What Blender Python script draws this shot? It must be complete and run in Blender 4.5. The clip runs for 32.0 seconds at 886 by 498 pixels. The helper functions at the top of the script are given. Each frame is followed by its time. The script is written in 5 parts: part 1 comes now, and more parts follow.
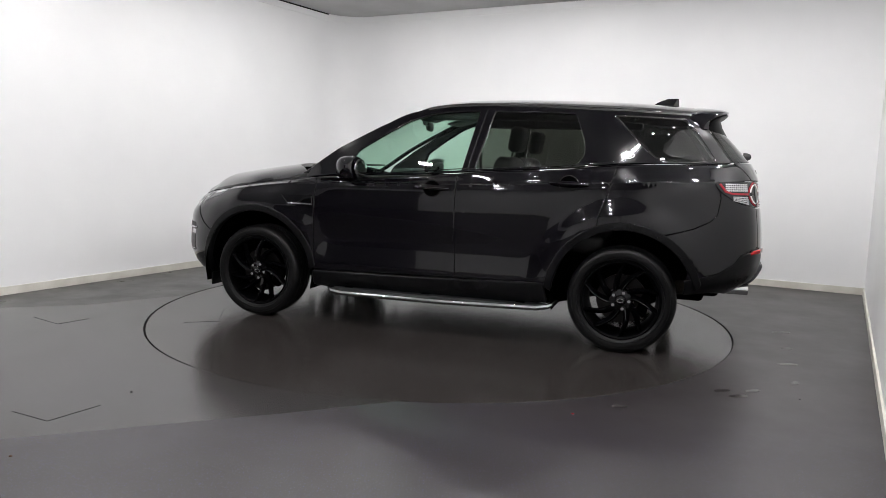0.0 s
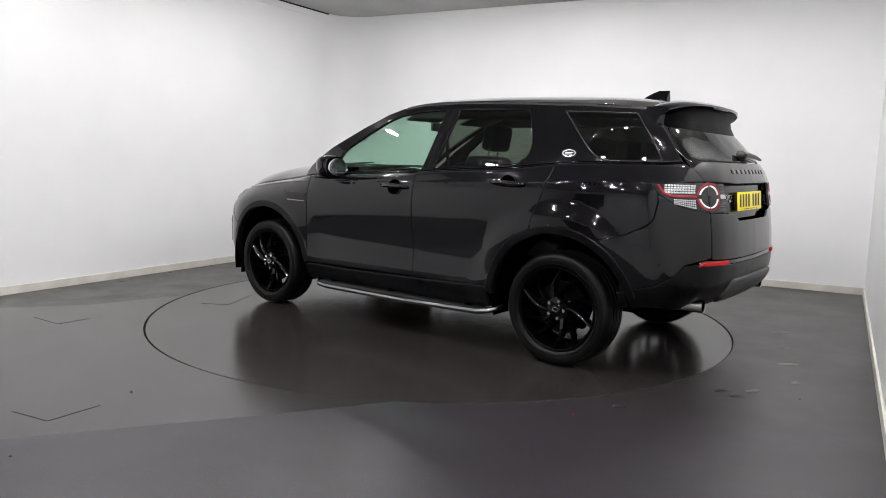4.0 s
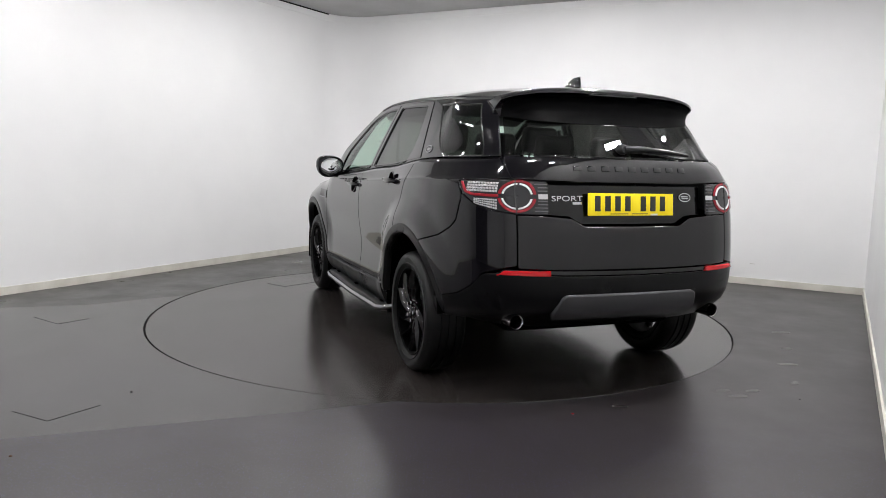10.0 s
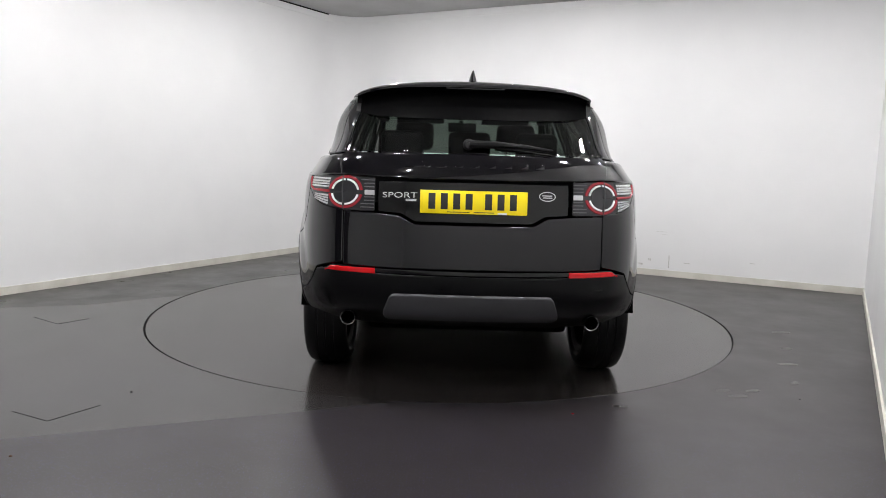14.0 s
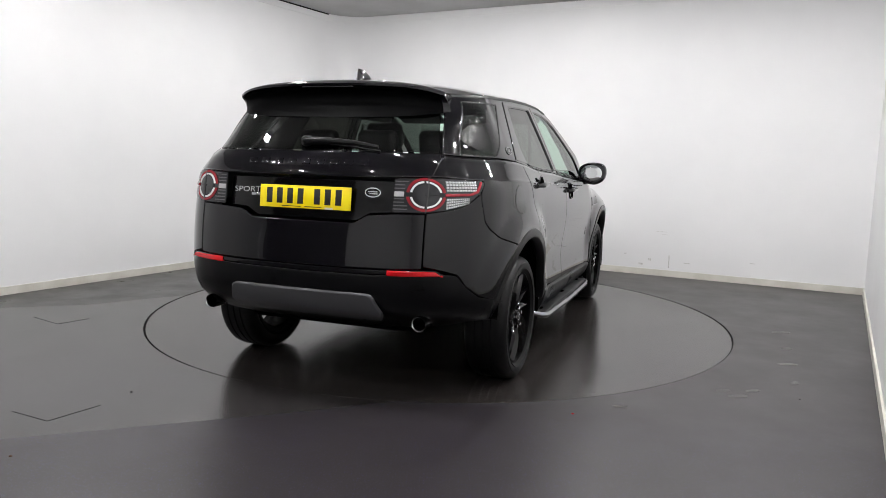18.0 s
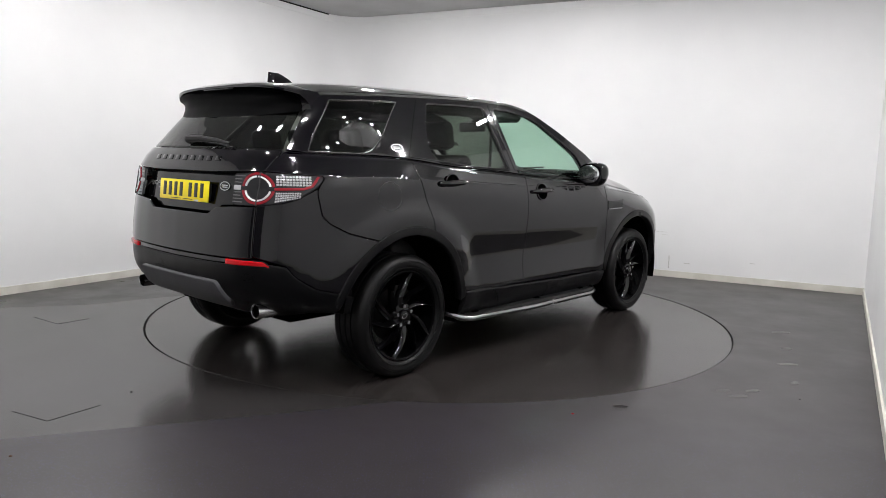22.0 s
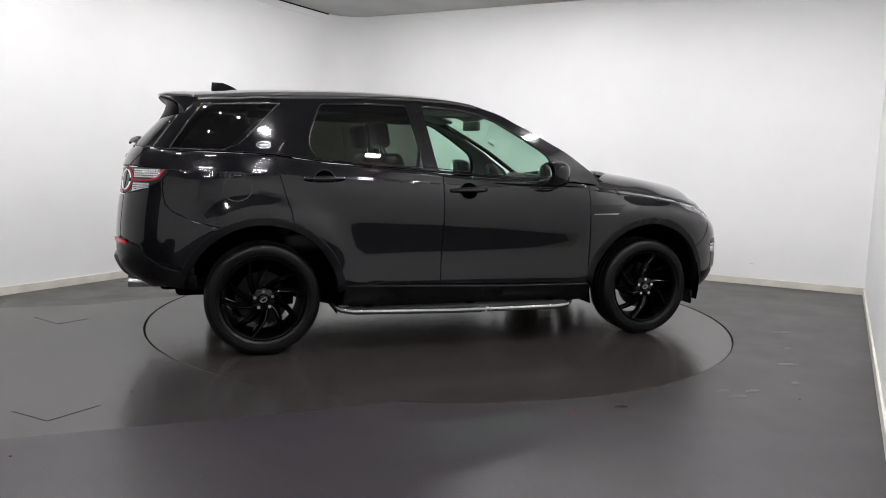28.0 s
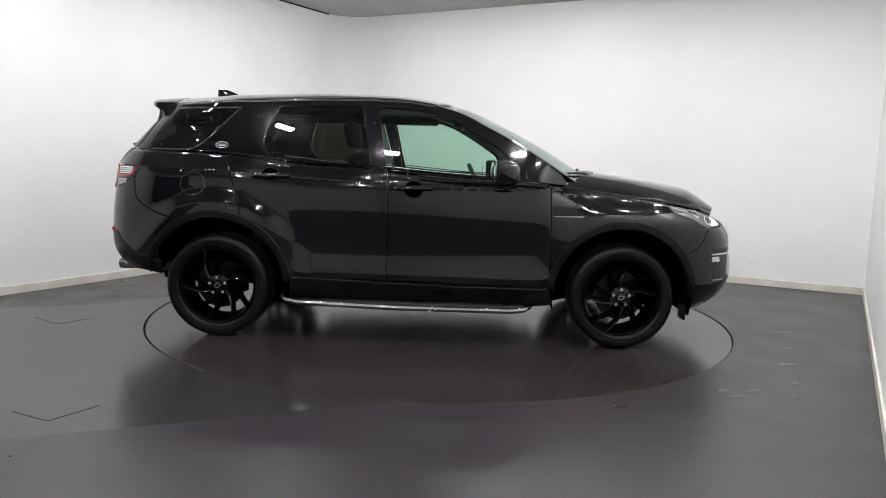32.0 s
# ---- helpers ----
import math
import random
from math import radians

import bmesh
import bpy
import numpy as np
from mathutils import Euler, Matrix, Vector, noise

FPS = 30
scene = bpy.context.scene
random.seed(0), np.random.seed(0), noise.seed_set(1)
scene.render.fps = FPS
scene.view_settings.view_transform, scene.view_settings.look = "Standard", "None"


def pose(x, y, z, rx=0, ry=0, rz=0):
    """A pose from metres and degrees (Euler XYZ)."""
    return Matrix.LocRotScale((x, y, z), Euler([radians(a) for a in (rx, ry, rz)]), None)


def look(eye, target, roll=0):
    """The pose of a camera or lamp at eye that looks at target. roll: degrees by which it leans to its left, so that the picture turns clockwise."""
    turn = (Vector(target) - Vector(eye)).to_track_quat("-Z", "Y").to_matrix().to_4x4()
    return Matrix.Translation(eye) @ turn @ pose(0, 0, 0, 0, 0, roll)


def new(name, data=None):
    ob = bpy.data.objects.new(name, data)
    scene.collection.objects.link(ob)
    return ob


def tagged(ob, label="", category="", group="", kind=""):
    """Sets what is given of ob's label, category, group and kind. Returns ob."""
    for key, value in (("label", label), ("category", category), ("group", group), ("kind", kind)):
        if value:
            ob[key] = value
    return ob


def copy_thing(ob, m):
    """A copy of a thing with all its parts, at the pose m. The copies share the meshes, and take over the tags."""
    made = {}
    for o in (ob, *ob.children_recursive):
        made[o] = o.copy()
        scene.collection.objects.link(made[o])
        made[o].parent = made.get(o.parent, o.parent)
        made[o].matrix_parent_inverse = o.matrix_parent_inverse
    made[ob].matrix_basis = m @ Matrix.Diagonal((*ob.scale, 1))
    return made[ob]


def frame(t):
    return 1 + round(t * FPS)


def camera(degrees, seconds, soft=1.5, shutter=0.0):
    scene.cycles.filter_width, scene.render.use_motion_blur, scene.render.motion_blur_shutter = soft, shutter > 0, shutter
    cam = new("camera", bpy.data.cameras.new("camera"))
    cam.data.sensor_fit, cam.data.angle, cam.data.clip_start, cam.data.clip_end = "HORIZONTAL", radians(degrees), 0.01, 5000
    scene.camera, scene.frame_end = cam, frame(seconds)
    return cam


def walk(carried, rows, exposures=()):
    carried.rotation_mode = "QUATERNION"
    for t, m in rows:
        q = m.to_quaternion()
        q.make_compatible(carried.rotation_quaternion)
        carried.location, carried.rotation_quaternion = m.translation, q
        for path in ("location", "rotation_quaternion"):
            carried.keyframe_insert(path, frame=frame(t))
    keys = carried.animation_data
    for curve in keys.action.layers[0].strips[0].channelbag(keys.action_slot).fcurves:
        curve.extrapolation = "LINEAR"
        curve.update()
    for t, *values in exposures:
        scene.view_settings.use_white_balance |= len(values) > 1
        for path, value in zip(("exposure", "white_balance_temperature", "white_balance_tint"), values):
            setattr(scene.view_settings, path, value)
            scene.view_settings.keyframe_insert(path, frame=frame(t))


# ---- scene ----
# ---------- camera ----------
EYE = Vector((0.0, -5.838, 1.251))
AIM = EYE + Vector((0.0024, 0.9922, -0.1243))
cam = camera(63.44, 32.0, soft=0.85)
walk(cam, [(0, look(EYE, AIM, 1.55)), (32.0, look(EYE, AIM, 1.55))], exposures=[(0, 0.0), (32.0, 0.0)])

# ---------- world ----------
world = bpy.data.worlds.new("world")
world.use_nodes = True
world.node_tree.nodes["Background"].inputs[0].default_value = (0.5, 0.5, 0.52, 1)
world.node_tree.nodes["Background"].inputs[1].default_value = 0.02
scene.world = world
LAMP_STRENGTH = 655.0


# ---------- materials ----------
def material(name, color, rough=0.5, metal=0.0, coat=0.0, coat_rough=0.03, spec=0.5, emit=0.0):
    m = bpy.data.materials.new(name)
    m.use_nodes = True
    b = m.node_tree.nodes["Principled BSDF"]
    b.inputs["Base Color"].default_value = (*color, 1)
    b.inputs["Roughness"].default_value = rough
    b.inputs["Metallic"].default_value = metal
    b.inputs["Coat Weight"].default_value = coat
    b.inputs["Coat Roughness"].default_value = coat_rough
    b.inputs["Specular IOR Level"].default_value = spec
    if emit:
        b.inputs["Emission Color"].default_value = (*color, 1)
        b.inputs["Emission Strength"].default_value = emit
    return m


def node(m, kind, **values):
    n = m.node_tree.nodes.new(kind)
    for key, value in values.items():
        if key in n.inputs:
            n.inputs[key].default_value = value
    return n


def link(m, a, b):
    m.node_tree.links.new(a, b)


def shader(m):
    return m.node_tree.nodes["Principled BSDF"]


def ramp(m, source, stops):
    r = node(m, "ShaderNodeValToRGB")
    e = r.color_ramp.elements
    e[0].position, e[0].color = stops[0][0], (*stops[0][1], 1)
    e[1].position, e[1].color = stops[-1][0], (*stops[-1][1], 1)
    for pos, col in stops[1:-1]:
        e.new(pos).color = (*col, 1)
    link(m, source, r.inputs[0])
    return r.outputs[0]


def coords(m, scale=1.0):
    tc = node(m, "ShaderNodeTexCoord")
    mp = node(m, "ShaderNodeMapping")
    mp.inputs["Scale"].default_value = (scale, scale, scale) if isinstance(scale, (int, float)) else scale
    link(m, tc.outputs["Object"], mp.inputs[0])
    return mp.outputs[0]


def noisy(m, scale, detail=4.0, rough=0.55, vec=None):
    n = node(m, "ShaderNodeTexNoise", Scale=scale, Detail=detail, Roughness=rough)
    link(m, vec or coords(m), n.inputs["Vector"])
    return n.outputs[0]


def bumped(m, height, strength, distance):
    b = node(m, "ShaderNodeBump", Strength=strength, Distance=distance)
    link(m, height, b.inputs["Height"])
    link(m, b.outputs[0], shader(m).inputs["Normal"])


def wear(m, rough_low, rough_high, scale=3.0, fine=60.0, bump=0.0):
    """Roughness that varies at two scales, with a fine relief."""
    big, small = noisy(m, scale), noisy(m, fine, 3.0)
    mix = node(m, "ShaderNodeMix")
    link(m, big, mix.inputs[2])
    link(m, small, mix.inputs[3])
    mix.inputs[0].default_value = 0.4
    link(m, ramp(m, mix.outputs[0], [(0.3, (rough_low,) * 3), (0.7, (rough_high,) * 3)]), shader(m).inputs["Roughness"])
    if bump:
        bumped(m, small, bump, 0.001)
    return m


def tinted(m, a, b, scale, low=0.35, high=0.65):
    link(m, ramp(m, noisy(m, scale), [(low, a), (high, b)]), shader(m).inputs["Base Color"])
    return m


def glass_material(name, tint, gloss=1.0):
    """A thin pane: tinted see-through with a clear reflection."""
    m = bpy.data.materials.new(name)
    m.use_nodes = True
    nt = m.node_tree
    nt.nodes.remove(nt.nodes["Principled BSDF"])
    out = nt.nodes["Material Output"]
    clear, shine, mix = node(m, "ShaderNodeBsdfTransparent"), node(m, "ShaderNodeBsdfGlossy"), node(m, "ShaderNodeMixShader")
    clear.inputs[0].default_value = (*tint, 1)
    shine.inputs["Roughness"].default_value = 0.012
    face = node(m, "ShaderNodeLayerWeight", Blend=0.5)
    power = node(m, "ShaderNodeMath")
    power.operation = "POWER"
    power.inputs[1].default_value = 5.0
    link(m, face.outputs["Facing"], power.inputs[0])
    scale = node(m, "ShaderNodeMath")
    scale.operation = "MULTIPLY_ADD"
    scale.inputs[1].default_value, scale.inputs[2].default_value = 0.94, 0.05
    link(m, power.outputs[0], scale.inputs[0])
    link(m, scale.outputs[0], mix.inputs[0])
    link(m, clear.outputs[0], mix.inputs[1])
    link(m, shine.outputs[0], mix.inputs[2])
    link(m, mix.outputs[0], out.inputs[0])
    return m


PAINT = wear(material("black_paint", (0.0018, 0.0015, 0.0027), 0.07, coat=0.55, coat_rough=0.012, spec=0.24), 0.05, 0.09, 1.5, 250.0)
GLOSS = material("gloss_black", (0.0012, 0.0012, 0.0016), 0.05, spec=0.4)
TRIM = wear(material("black_plastic", (0.007, 0.007, 0.0075), 0.45), 0.36, 0.5, 4.0, 400.0, 0.2)
CLAD = wear(material("satin_black", (0.0025, 0.0025, 0.003), 0.32, spec=0.2), 0.24, 0.36, 4.0, 200.0)
RUBBER = wear(material("tyre_rubber", (0.0018, 0.0018, 0.002), 0.5, spec=0.22), 0.34, 0.5, 8.0, 150.0, 0.5)
UNDERM = wear(material("dark_satin_plastic", (0.0012, 0.0012, 0.0014), 0.4, spec=0.03), 0.32, 0.45, 5.0, 200.0)
DARK = material("dark_underbody", (0.0012, 0.0012, 0.0012), 0.9, spec=0.0)
GREYP = wear(material("grey_bumper_insert", (0.06, 0.06, 0.065), 0.45, metal=0.25), 0.38, 0.5, 6.0, 300.0)
STEEL = wear(material("polished_steel", (0.62, 0.62, 0.63), 0.15, metal=1.0), 0.1, 0.25, 6.0, 90.0)
BARM = wear(material("brushed_steel_bar", (0.30, 0.30, 0.31), 0.2, metal=1.0), 0.15, 0.3, 6.0, 90.0)
CHROME = material("chrome", (0.75, 0.75, 0.77), 0.08, metal=1.0)
IRON = wear(material("brake_iron", (0.012, 0.011, 0.011), 0.45, metal=0.8), 0.35, 0.55)
PIPEM = wear(material("dull_exhaust_steel", (0.10, 0.085, 0.07), 0.4, metal=0.8), 0.3, 0.5)
RIMB = material("gloss_black_wheel", (0.0012, 0.0012, 0.0015), 0.07, spec=0.42)
REDL = material("red_lens", (0.24, 0.014, 0.022), 0.1)
REDR = material("red_reflector", (0.50, 0.004, 0.008), 0.12)
CLEARL = material("clear_lens", (0.62, 0.62, 0.63), 0.12, metal=0.5)
HEADL = material("headlight_glass", (0.20, 0.20, 0.21), 0.1, metal=0.6)
SEAL = material("grey_glass_edge", (0.03, 0.03, 0.03), 0.25)
SMOKE = material("smoked_lens", (0.02, 0.02, 0.022), 0.06)
WHITEL = material("white_lens", (0.75, 0.75, 0.75), 0.15, coat=1.0)
YELLOW = material("yellow_plate", (0.93, 0.74, 0.002), 0.3)
INK = material("black_ink", (0.012, 0.012, 0.012), 0.4)
SILVER = material("silver_badge", (0.55, 0.56, 0.56), 0.25, metal=0.9)
SEATM = wear(material("black_leather", (0.012, 0.012, 0.013), 0.5), 0.38, 0.55, 10.0, 120.0, 0.3)
CABIN = material("cabin_plastic", (0.016, 0.016, 0.017), 0.6)
LINING = material("grey_headlining", (0.10, 0.10, 0.095), 0.9)
GLASS = glass_material("green_glass", (0.66, 0.84, 0.74))
PRIVACY = glass_material("privacy_glass", (0.14, 0.15, 0.13))
REARG = glass_material("rear_privacy_glass", (0.11, 0.118, 0.11))
QUARTG = glass_material("quarter_privacy_glass", (0.038, 0.042, 0.037))
MIRROR = material("mirror_glass", (0.85, 0.88, 0.87), 0.01, metal=1.0)
GLOW = material("lamp_glow", (1.0, 0.985, 0.99), 0.5, emit=LAMP_STRENGTH)

WALLM = wear(material("white_wall_paint", (0.80, 0.80, 0.805), 0.6), 0.5, 0.7, 0.8, 40.0, 0.1)
tinted(WALLM, (0.77, 0.77, 0.775), (0.83, 0.83, 0.83), 0.6)
SKIRTM = tinted(material("cream_skirting", (0.62, 0.6, 0.54), 0.5), (0.58, 0.56, 0.5), (0.68, 0.66, 0.6), 5.0)
SCUFFM = tinted(material("faint_scuff", (0.6, 0.585, 0.57), 0.7), (0.48, 0.47, 0.45), (0.74, 0.735, 0.73), 60.0)
DOORM = wear(material("dark_roller_door", (0.07, 0.07, 0.073), 0.5), 0.4, 0.6)
CEILM = tinted(material("ceiling_board", (0.5, 0.5, 0.5), 0.9), (0.46, 0.46, 0.455), (0.53, 0.53, 0.525), 1.5)


def floor_material(name, base, rough, fleck, vary=0.12):
    """Vinyl with fine pale and bluish flecks that grow fainter northwards and eastwards, cloudy dirt and a satin shine.
    """
    m = material(name, base, rough)
    vec = coords(m)
    cloud, dirt = noisy(m, 1.1, 6.0, 0.6, vec), noisy(m, 3.7, 8.0, 0.7, vec)
    both_scales = node(m, "ShaderNodeMix")
    both_scales.inputs[0].default_value = 0.5
    link(m, cloud, both_scales.inputs[2])
    link(m, dirt, both_scales.inputs[3])
    last = ramp(m, both_scales.outputs[0], [(0.32, tuple(v * 0.90 for v in base)), (0.5, base), (0.72, tuple(v * 1.08 for v in base))])
    if fleck:
        place_of = node(m, "ShaderNodeSeparateXYZ")
        link(m, vec, place_of.inputs[0])
        masks = []
        for axis, low, high in ((1, -2.75, -1.95), (0, 0.6, 3.4)):
            wave = node(m, "ShaderNodeMath")
            wave.operation = "MULTIPLY_ADD"
            wave.inputs[1].default_value = 1.2
            link(m, cloud, wave.inputs[0])
            link(m, place_of.outputs[axis], wave.inputs[2])
            span = node(m, "ShaderNodeMapRange")
            span.inputs[1].default_value, span.inputs[2].default_value = low + 0.6, high + 0.6
            span.inputs[3].default_value, span.inputs[4].default_value = 1.0, 0.0 if axis else 0.25
            link(m, wave.outputs[0], span.inputs[0])
            masks.append(span.outputs[0])
        # Fleck amount by place: full in the south-west, less northwards and eastwards.
        worn = node(m, "ShaderNodeMath")
        worn.operation = "MULTIPLY"
        link(m, masks[0], worn.inputs[0])
        link(m, masks[1], worn.inputs[1])
        for size, seed in ((66.0, 0.0), (112.0, 7.3), (88.0, 3.1)):
            shift = node(m, "ShaderNodeMapping")
            shift.inputs["Location"].default_value = (seed, seed * 0.7, 0)
            link(m, vec, shift.inputs[0])
            spots = node(m, "ShaderNodeTexVoronoi", Scale=size)
            spots.voronoi_dimensions = "2D"
            link(m, shift.outputs[0], spots.inputs["Vector"])
            near = ramp(m, spots.outputs["Distance"], [(0.10, (1, 1, 1)), (0.21, (0, 0, 0))])
            pick = node(m, "ShaderNodeSeparateColor")
            link(m, spots.outputs["Color"], pick.inputs[0])
            some = ramp(m, pick.outputs[0], [(0.66, (0, 0, 0)), (0.96, (fleck,) * 3)])
            amount = node(m, "ShaderNodeMath")
            amount.operation = "MULTIPLY"
            link(m, near, amount.inputs[0])
            link(m, some, amount.inputs[1])
            left = node(m, "ShaderNodeMath")
            left.operation = "MULTIPLY"
            link(m, amount.outputs[0], left.inputs[0])
            link(m, worn.outputs[0], left.inputs[1])
            tone = ramp(m, pick.outputs[1], [(0.3, (0.07, 0.07, 0.26)), (0.6, (0.12, 0.12, 0.22)), (0.9, (0.20, 0.17, 0.19))])
            mix = node(m, "ShaderNodeMix")
            mix.data_type = "RGBA"
            link(m, left.outputs[0], mix.inputs[0])
            link(m, last, mix.inputs[6])
            link(m, tone, mix.inputs[7])
            last = mix.outputs[2]
    link(m, last, shader(m).inputs["Base Color"])
    smear = noisy(m, 2.2, 5.0, 0.6, vec)
    link(m, ramp(m, smear, [(0.3, (rough * (1 - vary),) * 3), (0.7, (rough * (1 + vary),) * 3)]), shader(m).inputs["Roughness"])
    return m


FLOORM = floor_material("speckled_vinyl_floor", (0.022, 0.0185, 0.0195), 0.36, 0.62)
SMOOTHM = floor_material("smooth_vinyl_floor", (0.029, 0.0265, 0.0265), 0.20, 0.12)
DULLM = floor_material("dull_vinyl_floor", (0.028, 0.026, 0.0265), 0.33, 0, 0.25)
DISCM = floor_material("turntable_vinyl", (0.026, 0.0225, 0.0215), 0.19, 0)
JOINTM = material("dark_joint", (0.024, 0.022, 0.022), 0.27)
WETM = material("shiny_floor_mark", (0.028, 0.025, 0.025), 0.09)
SCRATCHM = material("pale_floor_scratch", (0.07, 0.065, 0.06), 0.5)
CRUMB = material("brown_dirt", (0.09, 0.05, 0.03), 0.9)
GAPM = material("black_gap", (0.004, 0.004, 0.004), 0.8)


# ---------- mesh helpers ----------
def obj(name, verts, faces, mat, parent=None, label="", smooth=True, normals=None):
    me = bpy.data.meshes.new(name)
    faces = [f for f in faces if len(set(f)) == len(f)]
    me.from_pydata([tuple(v) for v in verts], [], faces)
    if me.validate():
        normals = None
    me.materials.append(mat)
    if smooth:
        me.polygons.foreach_set("use_smooth", [True] * len(me.polygons))
    me.update()
    if normals is not None:
        me.normals_split_custom_set_from_vertices([tuple(n) for n in normals])
    ob = new(name, me)
    if parent:
        ob.parent = parent
    if label:
        ob["label"] = label
    return ob


def part(name, bm, mat, parent=None, label="", angle=35.0):
    """One mesh object out of a bmesh; edges sharper than the angle stay sharp."""
    bm.normal_update()
    for e in bm.edges:
        e.smooth = len(e.link_faces) == 2 and e.calc_face_angle(0) < radians(angle)
    for f in bm.faces:
        f.smooth = True
    me = bpy.data.meshes.new(name)
    bm.to_mesh(me)
    bm.free()
    me.materials.append(mat)
    ob = new(name, me)
    if parent:
        ob.parent = parent
    if label:
        ob["label"] = label
    return ob


def box(bm, size, at=(0, 0, 0), bevel=0.0, m=None, seg=2):
    r = bmesh.ops.create_cube(bm, size=1.0)
    vs = r["verts"]
    bmesh.ops.scale(bm, vec=size, verts=vs)
    if bevel:
        es = list({e for v in vs for e in v.link_edges})
        vs = list({v for f in bmesh.ops.bevel(bm, geom=es, offset=bevel, segments=seg, profile=0.5, affect="EDGES")["faces"] for v in f.verts} | {v for v in vs if v.is_valid})
    bmesh.ops.transform(bm, matrix=Matrix.Translation(at) @ (m or Matrix()), verts=vs)
    return vs


def boxed(name, size, at, mat, parent=None, label="", bevel=0.0, m=None):
    bm = bmesh.new()
    box(bm, size, at, bevel, m)
    return part(name, bm, mat, parent, label)


def lathe(profile, steps=48, axis="y", closed=False):
    """Turn (radius, along) pairs round an axis."""
    verts, faces, n = [], [], len(profile)
    for k in range(steps):
        a = 2 * math.pi * k / steps
        for r, h in profile:
            p = (r * math.cos(a), h, r * math.sin(a)) if axis == "y" else (r * math.cos(a), r * math.sin(a), h) if axis == "z" else (h, r * math.cos(a), r * math.sin(a))
            verts.append(p)
    for k in range(steps):
        for i in range(n if closed else n - 1):
            j, k2 = (i + 1) % n, (k + 1) % steps
            faces.append((k * n + i, k * n + j, k2 * n + j, k2 * n + i))
    return verts, faces


def turned(name, profile, mat, parent=None, label="", steps=48, axis="y", closed=False, at=(0, 0, 0), angle=35.0):
    bm = bmesh.new()
    verts, faces = lathe(profile, steps, axis, closed)
    vs = [bm.verts.new(Vector(v) + Vector(at)) for v in verts]
    for f in faces:
        bm.faces.new([vs[i] for i in f])
    bmesh.ops.remove_doubles(bm, verts=bm.verts[:], dist=1e-5)
    bmesh.ops.recalc_face_normals(bm, faces=bm.faces[:])
    return part(name, bm, mat, parent, label, angle)


def tube(bm, pts, r, steps=10, cap=True):
    """A round bar along points."""
    pts = [Vector(p) for p in pts]
    rings, up = [], None
    for i, p in enumerate(pts):
        d = (pts[min(i + 1, len(pts) - 1)] - pts[max(i - 1, 0)]).normalized()
        if up is None:
            up = d.orthogonal().normalized()
        up = (up - d * up.dot(d)).normalized()
        side = d.cross(up)
        rr = r[i] if isinstance(r, (list, tuple)) else r
        rings.append([bm.verts.new(p + (up * math.cos(a) + side * math.sin(a)) * rr) for a in (2 * math.pi * k / steps for k in range(steps))])
    for a, b in zip(rings, rings[1:]):
        for k in range(steps):
            bm.faces.new((a[k], a[(k + 1) % steps], b[(k + 1) % steps], b[k]))
    if cap:
        bm.faces.new(rings[0][::-1])
        bm.faces.new(rings[-1])


class Curve:
    """A smooth curve through (x, y) pairs."""

    def __init__(self, pts):
        self.x, self.y = [p[0] for p in pts], [p[1] for p in pts]
        x, y, n = self.x, self.y, len(pts)
        s = [(y[i + 1] - y[i]) / (x[i + 1] - x[i]) for i in range(n - 1)]
        self.m = [s[0]] + [(s[i - 1] * (x[i + 1] - x[i]) + s[i] * (x[i] - x[i - 1])) / (x[i + 1] - x[i - 1]) for i in range(1, n - 1)] + [s[-1]]

    def __call__(self, v):
        x, y, m = self.x, self.y, self.m
        if v <= x[0]:
            return y[0] + m[0] * (v - x[0])
        if v >= x[-1]:
            return y[-1] + m[-1] * (v - x[-1])
        lo, hi = 0, len(x) - 1
        while hi - lo > 1:
            mid = (lo + hi) // 2
            lo, hi = (mid, hi) if x[mid] <= v else (lo, mid)
        h = x[hi] - x[lo]
        t = (v - x[lo]) / h
        return (y[lo] * (1 + 2 * t) + h * m[lo] * t) * (1 - t) ** 2 + (y[hi] * (3 - 2 * t) - h * m[hi] * (1 - t)) * t * t


def ease(a, b, v):
    t = min(1.0, max(0.0, (v - a) / (b - a)))
    return t * t * (3 - 2 * t)


# ---------- the room ----------
CEIL = 3.11
CORNER, CORNER_R = Vector((-1.389, 4.224)), 0.45
FAR_RIGHT = Vector((4.29, 1.31))
LEFT_END, REAR_END = Vector((-7.18, -5.81)), Vector((-1.44, -9.0))


def corner_arc():
    d2 = (FAR_RIGHT - CORNER).normalized()
    d1 = (LEFT_END - CORNER).normalized()
    half = math.acos(max(-1, min(1, d1.dot(d2)))) / 2
    tan = CORNER_R / math.tan(half)
    mid = CORNER + (d1 + d2).normalized() * (CORNER_R / math.sin(half))
    a, b = CORNER + d1 * tan, CORNER + d2 * tan
    a0, b0 = math.atan2(*(a - mid).yx), math.atan2(*(b - mid).yx)
    sweep = (b0 - a0 + math.pi) % (2 * math.pi) - math.pi
    return [mid + Vector((math.cos(a0 + sweep * k / 16), math.sin(a0 + sweep * k / 16))) * CORNER_R for k in range(17)]


ARC = corner_arc()
INSIDE = Vector((0.0, -1.0))


